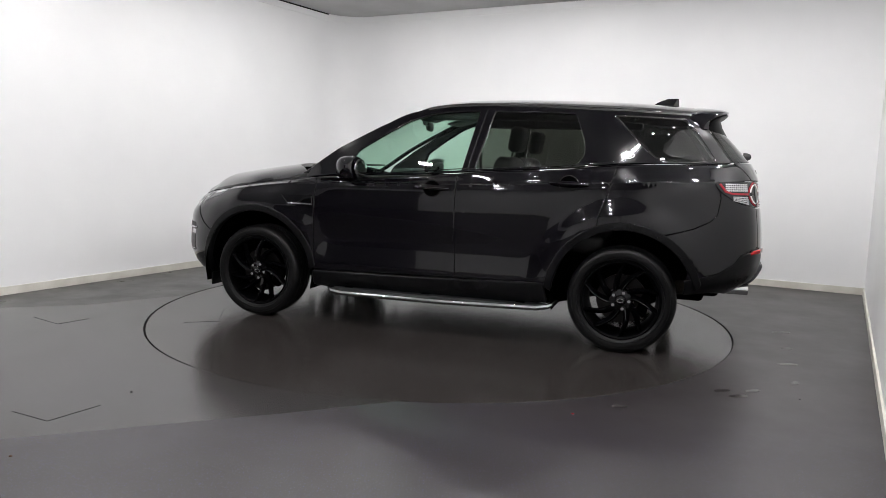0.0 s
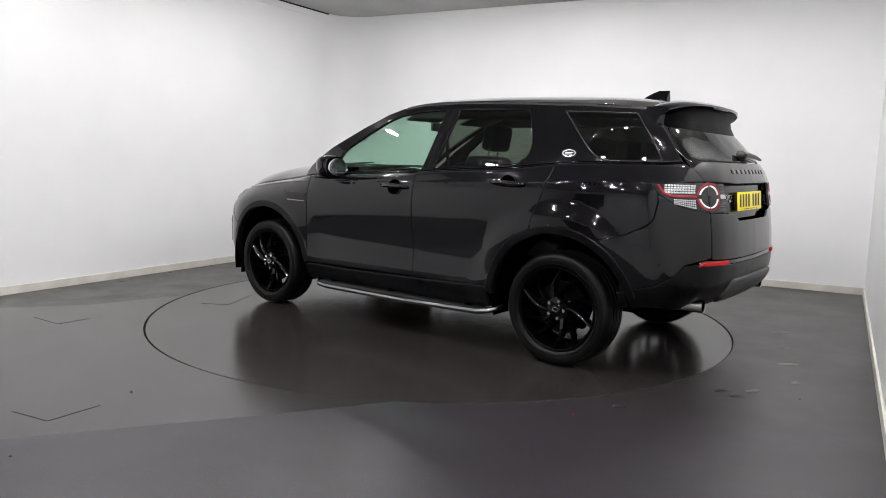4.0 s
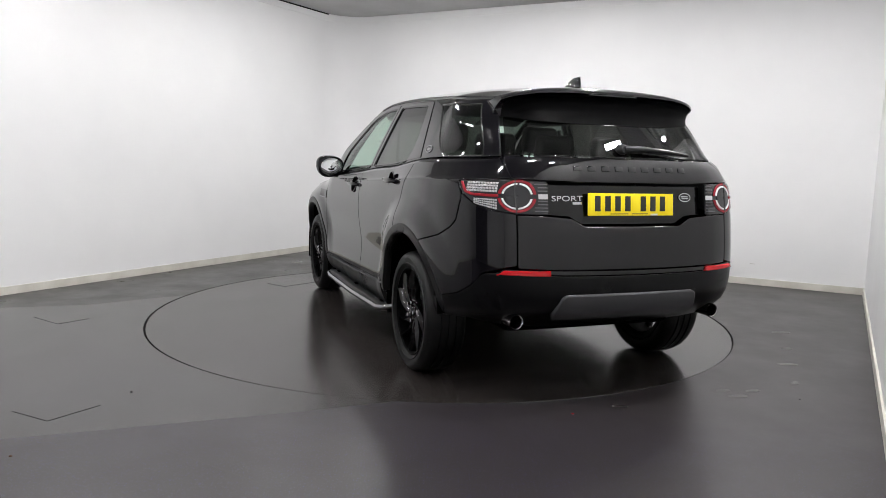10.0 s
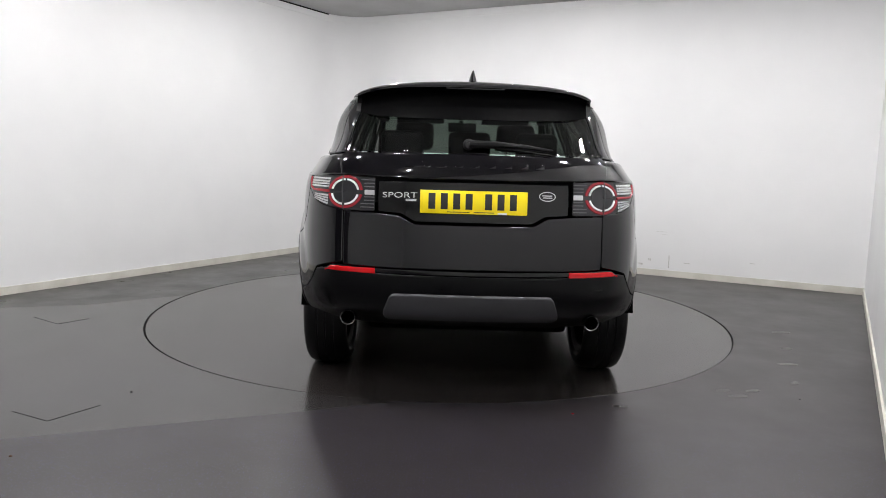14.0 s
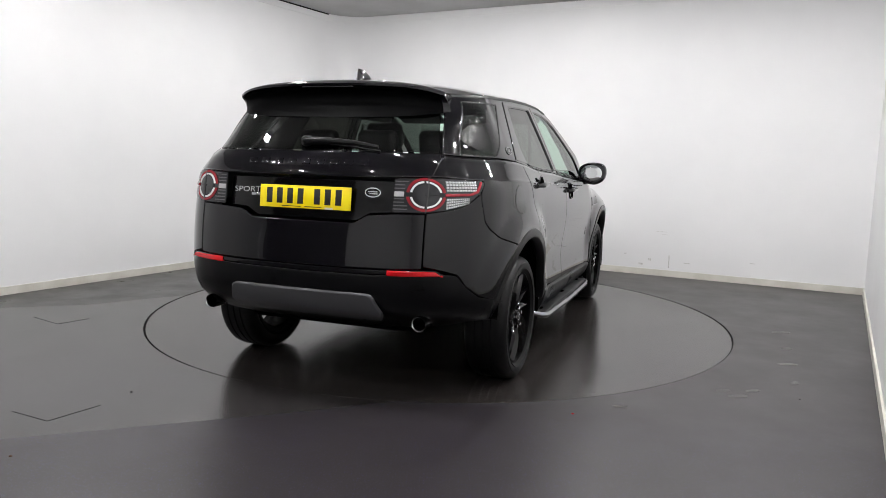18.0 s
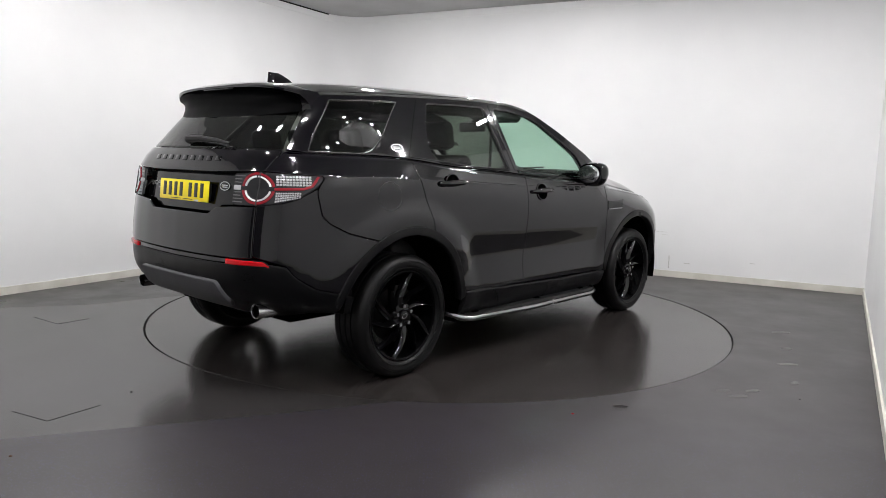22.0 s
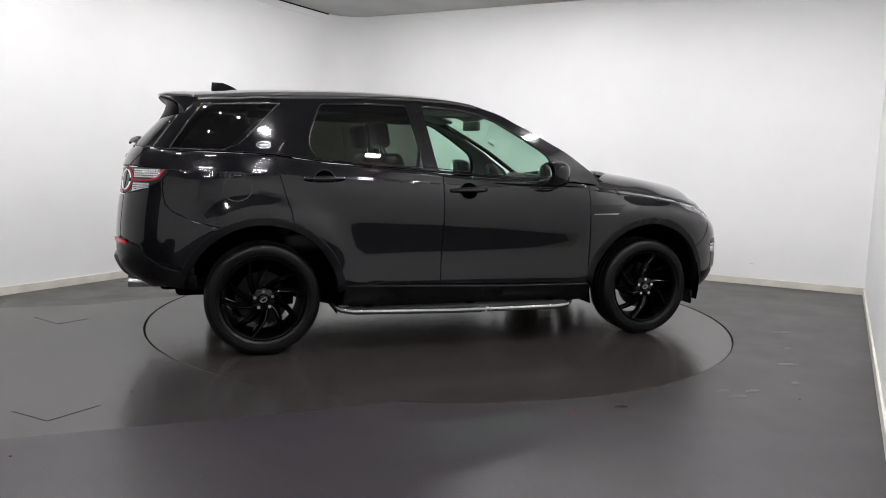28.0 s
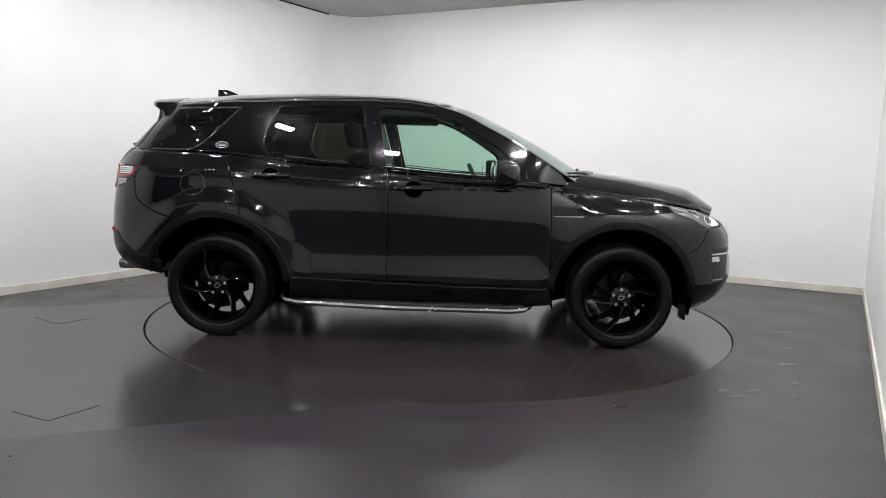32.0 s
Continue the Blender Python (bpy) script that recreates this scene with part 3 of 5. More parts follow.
def panel(name, poly, mat, parent, label="", out=0.0, holes=(), depth=0.014, edge=0.0045, gap=0.002, radius=0.01, step=0.045, where=None, mirror=False, rim=0.02, crown=0.0):
    """A sheet of bodywork over the polygon, with rounded-over and turned-in edges."""
    lines = []
    if where is None and step > 0.03:
        lo, hi = min(p[0] for p in poly), max(p[0] for p in poly)
        for k in range(int((hi - lo) / 0.03)):
            s = lo + 0.03 * k
            if s > 0.75:
                fold = CREASE(surf(s, 1.1).x)
                lines += [(s, fold + d) for d in (-0.035, -0.016, -0.009, -0.005, -0.001, 0.004, 0.016, 0.03)] + [(s, BELT(surf(s, 1.1).x) - d) for d in (0.03, 0.023, 0.017, 0.012)]
    where = where or (lambda a, b: (surf(a, b), skin_normal(a, b)))
    outer = dense(soften(poly, radius), rim)
    if gap:
        outer = shrink(outer, gap)
    holes = [dense(soften(h, radius), rim) for h in holes]
    if gap:
        holes = [shrink(h, -gap) for h in holes]
    inner = shrink(outer, edge)
    inner_holes = [shrink(h, -edge) for h in holes]
    v2, faces = fill(inner, inner_holes, step, lines)
    verts, normals = [], []
    for a, b in v2:
        p, n = where(float(a), float(b))
        verts.append(p + n * out)
        normals.append(n)
    look_up = {(round(float(a), 5), round(float(b), 5)): i for i, (a, b) in enumerate(v2)}
    if faces:
        a, b, c = (verts[i] for i in faces[0])
        if (b - a).cross(c - a).dot(normals[faces[0][0]]) < 0:
            faces = [f[::-1] for f in faces]
    for big, small in [(outer, inner)] + list(zip(holes, inner_holes)):
        if signed_area(small) < 0:
            big, small = big[::-1], small[::-1]
        hole = big is not outer and big != outer[::-1]
        rows = [[], [], []]
        for (a, b), (c, d) in zip(big, small):
            p0, n0 = where(c, d)
            p, n = where(a, b)
            side = (p - p0)
            side = side - n * side.dot(n)
            side = side.normalized() if side.length > 1e-7 else n
            i = look_up.get((round(c, 5), round(d, 5)))
            if i is None:
                i = len(verts)
                verts.append(p0 + n0 * out)
                normals.append(n0)
            rows[0].append(i)
            rows[1].append(len(verts))
            verts.append(p + n * (out - edge * 0.7))
            normals.append((n + side).normalized())
            rows[2].append(len(verts))
            verts.append(p + n * (out - depth))
            normals.append(side)
        k = len(big)
        for r0, r1 in zip(rows, rows[1:]):
            for i in range(k):
                j = (i + 1) % k
                q = (r0[i], r1[i], r1[j], r0[j])
                va, vb, vc = verts[q[0]], verts[q[1]], verts[q[2]]
                nn = (vb - va).cross(vc - va)
                faces.append(q if nn.dot(normals[q[1]]) >= 0 else q[::-1])
    if mirror:
        verts = [Vector((v.x, -v.y, v.z)) for v in verts]
        normals = [Vector((n.x, -n.y, n.z)) for n in normals]
        faces = [f[::-1] for f in faces]
    verts = place(verts)
    return obj(name, verts, faces, mat, parent, label, normals=normals)


def both(name, poly, mat, parent, label="", **kw):
    """The same panel on the left and on the right."""
    kw.pop("mirror", None)
    return [panel(name, poly, mat, parent, label, mirror=m, **kw) for m in (False, True)]


# ---------- roof, windscreen and bonnet surfaces ----------
ROOF_EDGE = Curve([(-2.1, 1.575), (-1.9, 1.587), (-1.575, 1.604), (-1.2, 1.624), (-0.86, 1.642), (-0.4, 1.654), (-0.15, 1.650), (0.02, 1.632), (0.14, 1.608), (0.3, 1.570)])
ROOF_MID = Curve([(-2.1, 1.630), (-1.8, 1.662), (-1.5, 1.687), (-1.0, 1.710), (-0.5, 1.716), (-0.1, 1.701), (0.1, 1.674), (0.3, 1.636), (0.5, 1.588)])


def side_y(x, z):
    return surf(s_at(0, x, z), z).y


ROOF_Y = Curve([(x, side_y(x, ROOF_EDGE(x))) for x in (-1.74, -1.4, -1.0, -0.6, -0.2, 0.1, 0.3)])
ROOF_Y = Curve([(-2.1, ROOF_Y(-1.74) - 0.035), (-1.9, ROOF_Y(-1.74) - 0.012)] + list(zip(ROOF_Y.x, ROOF_Y.y)))


def shape_normal(f, a, b, up=True):
    e = 0.004
    n = (f(a + e, b) - f(a - e, b)).cross(f(a, b + e) - f(a, b - e)).normalized()
    return n if (n.z > 0) == up else -n


def roof_at(x, y):
    ye = ROOF_Y(x)
    t = min(1.0, abs(y) / ye)
    return Vector((x, y, ROOF_EDGE(x) + (ROOF_MID(x) - ROOF_EDGE(x)) * (1 - t ** 2.5)))


def roof_where(x, y):
    return roof_at(x, y), shape_normal(roof_at, x, y)


PILLAR = Curve([(0.0, 0.10), (0.12, 0.24), (0.3, 0.42), (0.6, 0.71), (0.85, 0.93), (1.0, 1.06)])
PILLAR_Z = Curve([(0.0, 1.612), (0.12, 1.572), (0.3, 1.487), (0.6, 1.335), (0.85, 1.195), (1.0, 1.115)])


def screen_at(v, y):
    x, z = PILLAR(v), PILLAR_Z(v)
    ye = 0.655 + 0.11 * v
    t = 1 - (y / ye) ** 2
    return Vector((x + (0.10 + 0.08 * v) * t, y, z + (0.040 - 0.012 * v) * t))


def screen_where(v, y):
    n = shape_normal(screen_at, v, y)
    return screen_at(v, y), n


BONNET_Y = Curve([(x, side_y(x, BELT(x) - 0.002)) for x in (0.6, 0.8, 1.0, 1.3, 1.6, 1.8, 1.93, 2.03)])


def bonnet_at(x, y):
    ye = BONNET_Y(min(x, 2.0)) + 0.002
    t = min(1.0, abs(y) / ye)
    crown = 0.105 * (1 - ease(1.9, 2.3, x)) + 0.03
    return Vector((x, y, BELT(x) - 0.05 * ease(1.9, 2.25, x) + crown * (1 - t ** 4)))


def bonnet_where(x, y):
    return bonnet_at(x, y), shape_normal(bonnet_at, x, y)


# ---------- the car ----------
ARCH = 0.462
LIP = 0.508


def arch(cx, r, a0, a1, n=18, cz=0.362):
    return [(cx + r * math.cos(radians(a0 + (a1 - a0) * k / n)), cz + r * math.sin(radians(a0 + (a1 - a0) * k / n))) for k in range(n + 1)]


def side(*pts):
    return [(*X(p[0], p[1]), *p[2:]) for p in pts]


def belt_line(x0, x1, n=10, dz=0.0):
    return [(x0 + (x1 - x0) * k / n, BELT(x0 + (x1 - x0) * k / n) + dz) for k in range(n + 1)]


def edge_line(x0, x1, n=10, dz=0.0):
    return [(x0 + (x1 - x0) * k / n, ROOF_EDGE(x0 + (x1 - x0) * k / n) + dz) for k in range(n + 1)]


QUARTER_GLASS = [(-1.915, 1.271, 0.012), (-1.62, 1.266, 0.03), (-1.53, 1.292, 0.05), (-1.44, 1.375, 0.05), (-1.252, 1.572, 0.012), (-1.50, 1.566, 0.02), (-1.715, 1.556, 0.012)]
REAR_GLASS = [(-0.335, 1.192, 0.01), (-0.66, 1.207, 0.03), (-0.90, 1.218, 0.03), (-1.03, 1.236, 0.05), (-1.083, 1.31, 0.05), (-1.07, 1.40, 0.05), (-0.993, 1.58, 0.02), (-0.7, 1.592, 0.03), (-0.428, 1.595, 0.015)]
FRONT_GLASS = [(-0.235, 1.18, 0.01), (0.05, 1.156, 0.03), (0.51, 1.133, 0.015), (0.62, 1.145, 0.03), (0.61, 1.215, 0.03), (0.565, 1.30, 0.03), (0.39, 1.412, 0.05), (0.205, 1.517, 0.06), (0.10, 1.555, 0.06), (-0.05, 1.583, 0.05), (-0.2, 1.592, 0.05), (-0.312, 1.594, 0.015)]
C_GAP = [(-1.30, 1.25), (-1.292, 1.19), (-1.272, 1.125), (-1.24, 1.01), (-1.203, 0.90)]
LAMP_SIDE = [(-1.905, 1.146, 0.02), (-1.945, 1.09, 0.03), (-2.035, 1.034, 0.04)]


def build_body():
    # wings, doors and quarters
    wing = side((0.876, 0.43), (0.876, 0.8), (0.868, 1.02)) + side(*belt_line(0.868, 1.655, 10, -0.004)) + side((1.715, 0.930), (1.84, 0.893), (1.955, 0.836), (1.935, 0.80), (1.86, 0.70)) + side(*arch(1.37, LIP, 35, 164, 20))
    both("front_wing", wing, PAINT, CAR, "gloss black steel front wing")
    for m in (False, True):
        d = panel("front_door", side((0.876, 0.408), (0.876, 0.8), (0.868, 1.02)) + side(*belt_line(0.868, -0.222, 10, -0.003)) + side((-0.214, 0.96), (-0.216, 0.7), (-0.226, 0.425)), PAINT, CAR, "gloss black front door", mirror=m)
        door_parts(d, -0.045, 1.05, m)
        d = panel("rear_door", side((-0.226, 0.425), (-0.216, 0.7), (-0.214, 0.96)) + side(*belt_line(-0.222, -1.30, 10, -0.003)) + side(*C_GAP[1:]) + side(*arch(-1.37, LIP, 70, 8, 12)) + side((-0.845, 0.436)), PAINT, CAR, "gloss black rear door", mirror=m)
        door_parts(d, -1.0, 1.112, m)
    seam = [(-1.950, 1.05), (-1.935, 0.945), (-1.90, 0.905, 0.03), (-1.80, 0.855), (-1.71, 0.829)]
    quarter = side(*C_GAP[::-1]) + side(*belt_line(-1.30, -1.90, 6, -0.003)) + [Y(0.66, 1.272), Y(0.642, 1.20), Y(0.642, 1.165)] + [(*Y(0.7, 1.165),)] + side(*LAMP_SIDE[:2]) + side(*seam) + side(*arch(-1.37, LIP, 119.4, 70, 10))
    corner = side(LAMP_SIDE[1], LAMP_SIDE[2]) + [Y(0.76, 1.012), Y(0.642, 0.994), Y(0.642, 0.735), Y(0.728, 0.715)] + side((-2.10, 0.693), (-2.06, 0.635), (-1.96, 0.57), (-1.765, 0.519)) + side(*arch(-1.37, LIP, 142, 119.4, 5)) + side(*seam[::-1])
    both("bumper_corner", corner, PAINT, CAR, "gloss black painted upper bumper corner", step=0.03)
    both("rear_quarter", quarter, PAINT, CAR, "gloss black rear quarter panel", step=0.031)
    # cabin side with the pillars
    top = edge_line(0.10, -1.775, 22)
    frame_side = side(*belt_line(-1.90, 1.0, 24, 0.002)) + side((0.94, 1.175), (0.72, 1.325), (0.43, 1.482), (0.24, 1.568)) + side(*top) + [Y(0.60, 1.50), Y(0.63, 1.40), Y(0.655, 1.30), Y(0.66, 1.277)]
    both("cabin_side", frame_side, PAINT, CAR, "gloss black pillars and window frame", holes=[side(*QUARTER_GLASS), side(*REAR_GLASS), side(*FRONT_GLASS)], gap=0.001, rim=0.015, step=0.04)
    both("pillar_lining", frame_side, CABIN, CAR, "black inner pillar lining", holes=[shrink(side(*QUARTER_GLASS), -0.012), shrink(side(*REAR_GLASS), -0.012), shrink(side(*FRONT_GLASS), -0.012)], gap=0.012, out=-0.028, rim=0.03, step=0.06, radius=0.02)
    both("window_edge", shrink(soften(side(*QUARTER_GLASS), 0.01), 0.0015), SEAL, CAR, "thin grey edge of the quarter glass", holes=[shrink(soften(side(*QUARTER_GLASS), 0.01), 0.0055)], out=0.0005, depth=0.004, gap=0, edge=0.001, radius=0.0, step=0.1)
    both("quarter_window", side(*QUARTER_GLASS), QUARTG, CAR, "dark privacy glass", out=-0.002, depth=0.004, gap=0.006, edge=0.001)
    both("rear_side_window", side(*REAR_GLASS), PRIVACY, CAR, "dark privacy glass", out=-0.005, depth=0.004, gap=0.003, edge=0.001)
    both("front_side_window", side(*FRONT_GLASS), GLASS, CAR, "pale green clear glass", out=-0.005, depth=0.004, gap=0.003, edge=0.001)
    # raised door frames round the side windows
    rear_frame = side((-0.287, 1.188), (-0.75, 1.207), (-1.283, 1.256), (-1.225, 1.36), (-1.15, 1.49), (-1.075, 1.608), (-0.7, 1.622), (-0.372, 1.622))
    front_frame = side((-0.283, 1.188), (-0.368, 1.622), (-0.18, 1.622), (0.0, 1.600), (0.13, 1.572), (0.25, 1.525), (0.45, 1.408), (0.64, 1.285), (0.70, 1.20), (0.715, 1.128), (0.3, 1.139))
    both("door_frame", rear_frame, PAINT, CAR, "gloss black rear door frame", holes=[shrink(soften(side(*REAR_GLASS), 0.01), -0.002)], out=0.004, depth=0.006, edge=0.004, gap=0.002, radius=0.012, rim=0.015, step=0.04)
    both("door_frame", front_frame, PAINT, CAR, "gloss black front door frame", holes=[shrink(soften(side(*FRONT_GLASS), 0.01), -0.002)], out=0.004, depth=0.006, edge=0.004, gap=0.002, radius=0.012, rim=0.015, step=0.04)
    # sills, wheel arch trims
    both("sill", side((-0.885, 0.30), (-0.60, 0.27), (0.72, 0.262), (0.90, 0.285), (0.885, 0.402), (0.26, 0.403), (-0.34, 0.42), (-0.86, 0.438)), CLAD, CAR, "satin black sill cover", out=0.010, edge=0.006, depth=0.03)
    both("wheel_arch_trim", side(*arch(1.37, LIP + 0.004, 172, -8, 28)) + side(*arch(1.37, ARCH, -12, 176, 28)), CLAD, CAR, "satin black wheel arch trim", out=0.006, depth=0.05, gap=0, edge=0.006)
    both("wheel_arch_trim", side(*arch(-1.37, LIP + 0.004, 165, 6, 28)) + side(*arch(-1.37, ARCH, 3, 170, 28)), CLAD, CAR, "satin black wheel arch trim", out=0.006, depth=0.05, gap=0, edge=0.006)
    # tail
    z_top = 1.277
    gate = [Y(0.64, 0.724), Y(0.64, 0.99)] + [Y(0.475, 0.985), Y(0.475, 1.158), Y(0.64, 1.165), Y(0.655, z_top), Y(0.3, z_top), Y(-0.3, z_top), Y(-0.655, z_top), Y(-0.64, 1.165), Y(-0.475, 1.158), Y(-0.475, 0.985), Y(-0.64, 0.99), Y(-0.64, 0.724), Y(-0.5, 0.718), Y(-0.2, 0.714), Y(0.2, 0.714), Y(0.5, 0.718)]
    recess = [Y(0.478, 0.992), Y(0.36, 0.985), Y(0.29, 0.945), Y(-0.29, 0.945), Y(-0.36, 0.985), Y(-0.478, 0.992), Y(-0.478, 1.148), Y(0.478, 1.148)]
    panel("tailgate", gate[:2] + [Y(0.485, 0.985), Y(0.36, 0.975), Y(0.29, 0.935), Y(-0.29, 0.935), Y(-0.36, 0.975), Y(-0.485, 0.985)] + gate[12:], PAINT, CAR, "gloss black tailgate", rim=0.03)
    panel("tailgate", [Y(0.66, 1.163), Y(0.655, z_top), Y(0.3, z_top), Y(-0.3, z_top), Y(-0.655, z_top), Y(-0.66, 1.163), Y(-0.3, 1.152), Y(0.3, 1.152)], PAINT, CAR, "gloss black upper tailgate with raised letters", out=0.004, rim=0.03)
    panel("plate_recess", recess, GLOSS, CAR, "gloss black number plate panel", out=-0.04, depth=0.006)
    rear_glass = [Y(0.652, 1.283), Y(0.3, 1.283), Y(-0.3, 1.283), Y(-0.652, 1.283), Y(-0.60, 1.46), Y(-0.575, 1.52), Y(0.575, 1.52), Y(0.60, 1.46)]
    panel("rear_window", rear_glass, REARG, CAR, "dark privacy rear window glass", out=-0.002, depth=0.005)
    # bumpers
    bumper = side((-1.755, 0.515), (-1.96, 0.567), (-2.055, 0.63), (-2.10, 0.69)) + [Y(0.728, 0.702), Y(0.4, 0.686), Y(0.0, 0.682), Y(-0.4, 0.686), Y(-0.728, 0.702)]
    mirrored = [(-p[0], p[1]) for p in side((-2.10, 0.69), (-2.055, 0.63), (-1.96, 0.567), (-1.755, 0.515), (-1.765, 0.47), (-1.755, 0.418), (-1.85, 0.428), (-1.95, 0.435))]
    bumper += mirrored + [Y(-0.6, 0.40), Y(-0.4, 0.385), Y(0.4, 0.385), Y(0.6, 0.40)] + side((-1.95, 0.435), (-1.85, 0.428), (-1.755, 0.418), (-1.765, 0.47))
    panel("rear_bumper", bumper, CLAD, CAR, "satin black rear bumper", rim=0.03)
    panel("skid_plate", [(*Y(0.40, 0.594), 0.03), (*Y(-0.40, 0.594), 0.03), (*Y(-0.44, 0.49), 0.02), (*Y(-0.42, 0.455), 0.02), (*Y(0.42, 0.455), 0.02), (*Y(0.44, 0.49), 0.02)], GREYP, CAR, "grey satin bumper insert", out=0.022, depth=0.03, edge=0.008)
    panel("bumper_top", [Y(0.728, 0.703), Y(0.4, 0.688), Y(0.0, 0.684), Y(-0.4, 0.688), Y(-0.728, 0.703), Y(-0.70, 0.722), Y(-0.4, 0.713), Y(0.0, 0.709), Y(0.4, 0.713), Y(0.70, 0.722)], PAINT, CAR, "gloss black bumper edge", gap=0.001, out=-0.003)
    both("reflector", [Y(0.474, 0.686), Y(0.728, 0.691), Y(0.70, 0.716), Y(0.474, 0.716)], REDR, CAR, "red bumper reflector strip", out=0.008, radius=0.004, depth=0.02)
    for m in (False, True):
        edge_s = LENGTH - 0.001
        panel("front_bumper", side(*arch(1.37, LIP, 35, -4, 8)) + side((1.86, 0.26)) + [(s_at(0, 2.12, 0.26), 0.26), (edge_s, 0.26), (edge_s, 0.60), (s_at(0, 2.17, 0.62), 0.62), (s_at(0, 2.12, 0.836), 0.836)] + side((2.085, 0.838), (1.957, 0.832), (1.937, 0.80), (1.862, 0.70)), PAINT, CAR, "gloss black front bumper", mirror=m)
        panel("grille", [(edge_s, 0.605), (s_at(0, 2.172, 0.625), 0.625), (s_at(0, 2.122, 0.836), 0.836), (edge_s, 0.86)], TRIM, CAR, "black front grille", out=-0.01, mirror=m)
        lamp = side((1.66, 0.988), (1.75, 0.974), (1.86, 0.957), (1.96, 0.928), (2.04, 0.893), (2.085, 0.842), (1.962, 0.834), (1.845, 0.895), (1.72, 0.932))
        light = panel("headlight", lamp, HEADL, CAR, "clear headlight unit with dark housing", mirror=m, out=-0.002, step=0.03)
        for cx, cz, r in ((1.865, 0.924, 0.017), (1.955, 0.884, 0.024)):
            c0, _ = X(cx, cz)
            panel("projector", [(c0 + r * math.cos(radians(a)), cz + r * math.sin(radians(a))) for a in range(0, 360, 15)], SMOKE, light, "dark projector lens", mirror=m, out=0.004, gap=0, radius=0.001, edge=0.003, step=0.02, depth=0.008)
            panel("projector_rim", [(c0 + (r + 0.005) * math.cos(radians(a)), cz + (r + 0.005) * math.sin(radians(a))) for a in range(0, 360, 15)], CHROME, light, "", mirror=m, out=0.003, gap=0, radius=0.001, edge=0.002, step=0.02, depth=0.006)
        panel("headlight_lens", side((1.985, 0.905), (2.03, 0.888), (2.072, 0.848), (1.99, 0.845), (1.975, 0.858), (2.0, 0.875)), WHITEL, light, "white running light hook", mirror=m, out=0.003, gap=0, radius=0.01, step=0.02)
        panel("headlight_strip", side((1.685, 0.976), (1.75, 0.963), (1.81, 0.948), (1.81, 0.938), (1.75, 0.950)), CHROME, light, "bright lamp strip", mirror=m, out=0.003, gap=0, radius=0.003, step=0.02)
        vent = panel("fog_vent", side((1.995, 0.465), (2.12, 0.465), (2.15, 0.70), (1.985, 0.70)), TRIM, CAR, "black bumper vent", mirror=m, out=0.003, step=0.03, radius=0.02)
        panel("vent_bar", side((1.978, 0.650), (2.13, 0.648), (2.13, 0.662), (1.978, 0.664)), SILVER, vent, "silver vent bar", mirror=m, out=0.010, gap=0, radius=0.004, depth=0.012)
        panel("fog_lamp", side((1.988, 0.604), (2.06, 0.606), (2.05, 0.640), (1.982, 0.640)), CLEARL, vent, "small white fog lamp", mirror=m, out=0.006, gap=0, radius=0.008)
        panel("vent_strip", side((1.998, 0.478), (2.10, 0.478), (2.10, 0.485), (1.998, 0.485)), SILVER, vent, "", mirror=m, out=0.006, gap=0, radius=0.001, edge=0.001)
    # roof, screen and bonnet
    out_line = [(x, ROOF_Y(x) - 0.004) for x in (-1.772, -1.6, -1.4, -1.1, -0.8, -0.5, -0.2, 0.0, 0.10)]
    head = [(0.10 + 0.10 * (1 - (y / 0.655) ** 2), y) for y in (0.55, 0.4, 0.2, 0.0, -0.2, -0.4, -0.55)]
    panel("roof", out_line + head + [(x, -y) for x, y in out_line[::-1]] + [(-1.775, -0.4), (-1.775, 0.0), (-1.775, 0.4)], PAINT, CAR, "gloss black roof", where=roof_where, step=0.06, rim=0.04)
    panel("windscreen", [(0.02, 0.62), (0.98, 0.735), (0.98, 0.3), (0.98, -0.3), (0.98, -0.735), (0.02, -0.62), (0.02, -0.2), (0.02, 0.2)], GLASS, CAR, "pale green clear windscreen", where=screen_where, step=0.05, rim=0.04, depth=0.004, edge=0.001)
    for m in (1, -1):
        panel("windscreen_pillar", [(0.0, m * 0.664), (1.0, m * 0.772), (1.0, m * 0.72), (0.0, m * 0.615)], PAINT, CAR, "gloss black windscreen pillar", where=screen_where, step=0.06, rim=0.03, gap=0, out=0.002)
    sides = [(x, BONNET_Y(x) - 0.001) for x in (0.95, 1.1, 1.3, 1.5, 1.7, 1.85, 1.95)]
    nose = [(2.03, 0.62), (2.10, 0.45), (2.15, 0.25), (2.165, 0.0), (2.15, -0.25), (2.10, -0.45), (2.03, -0.62)]
    panel("bonnet", sides + nose + [(x, -y) for x, y in sides[::-1]] + [(1.22, -0.5), (1.30, 0.0), (1.22, 0.5)], PAINT, CAR, "gloss black bonnet", where=bonnet_where, step=0.06, rim=0.04, depth=0.03, edge=0.006)


def on_skin(x, z, m, out=0.0):
    """A point on the flank, and a frame there: x forwards, y out of the body."""
    s = s_at(0, x, z)
    p, n = surf(s, z), skin_normal(s, z)
    p = p + n * out
    if m:
        p, n = Vector((p.x, -p.y, p.z)), Vector((n.x, -n.y, n.z))
    fwd = Vector((1, 0, 0))
    fwd = (fwd - n * fwd.dot(n)).normalized()
    up = fwd.cross(n)
    if up.z < 0:
        up = -up
    rot = Matrix((fwd, n, up)).transposed().to_4x4()
    return Matrix.Translation(p + OFFSET) @ rot


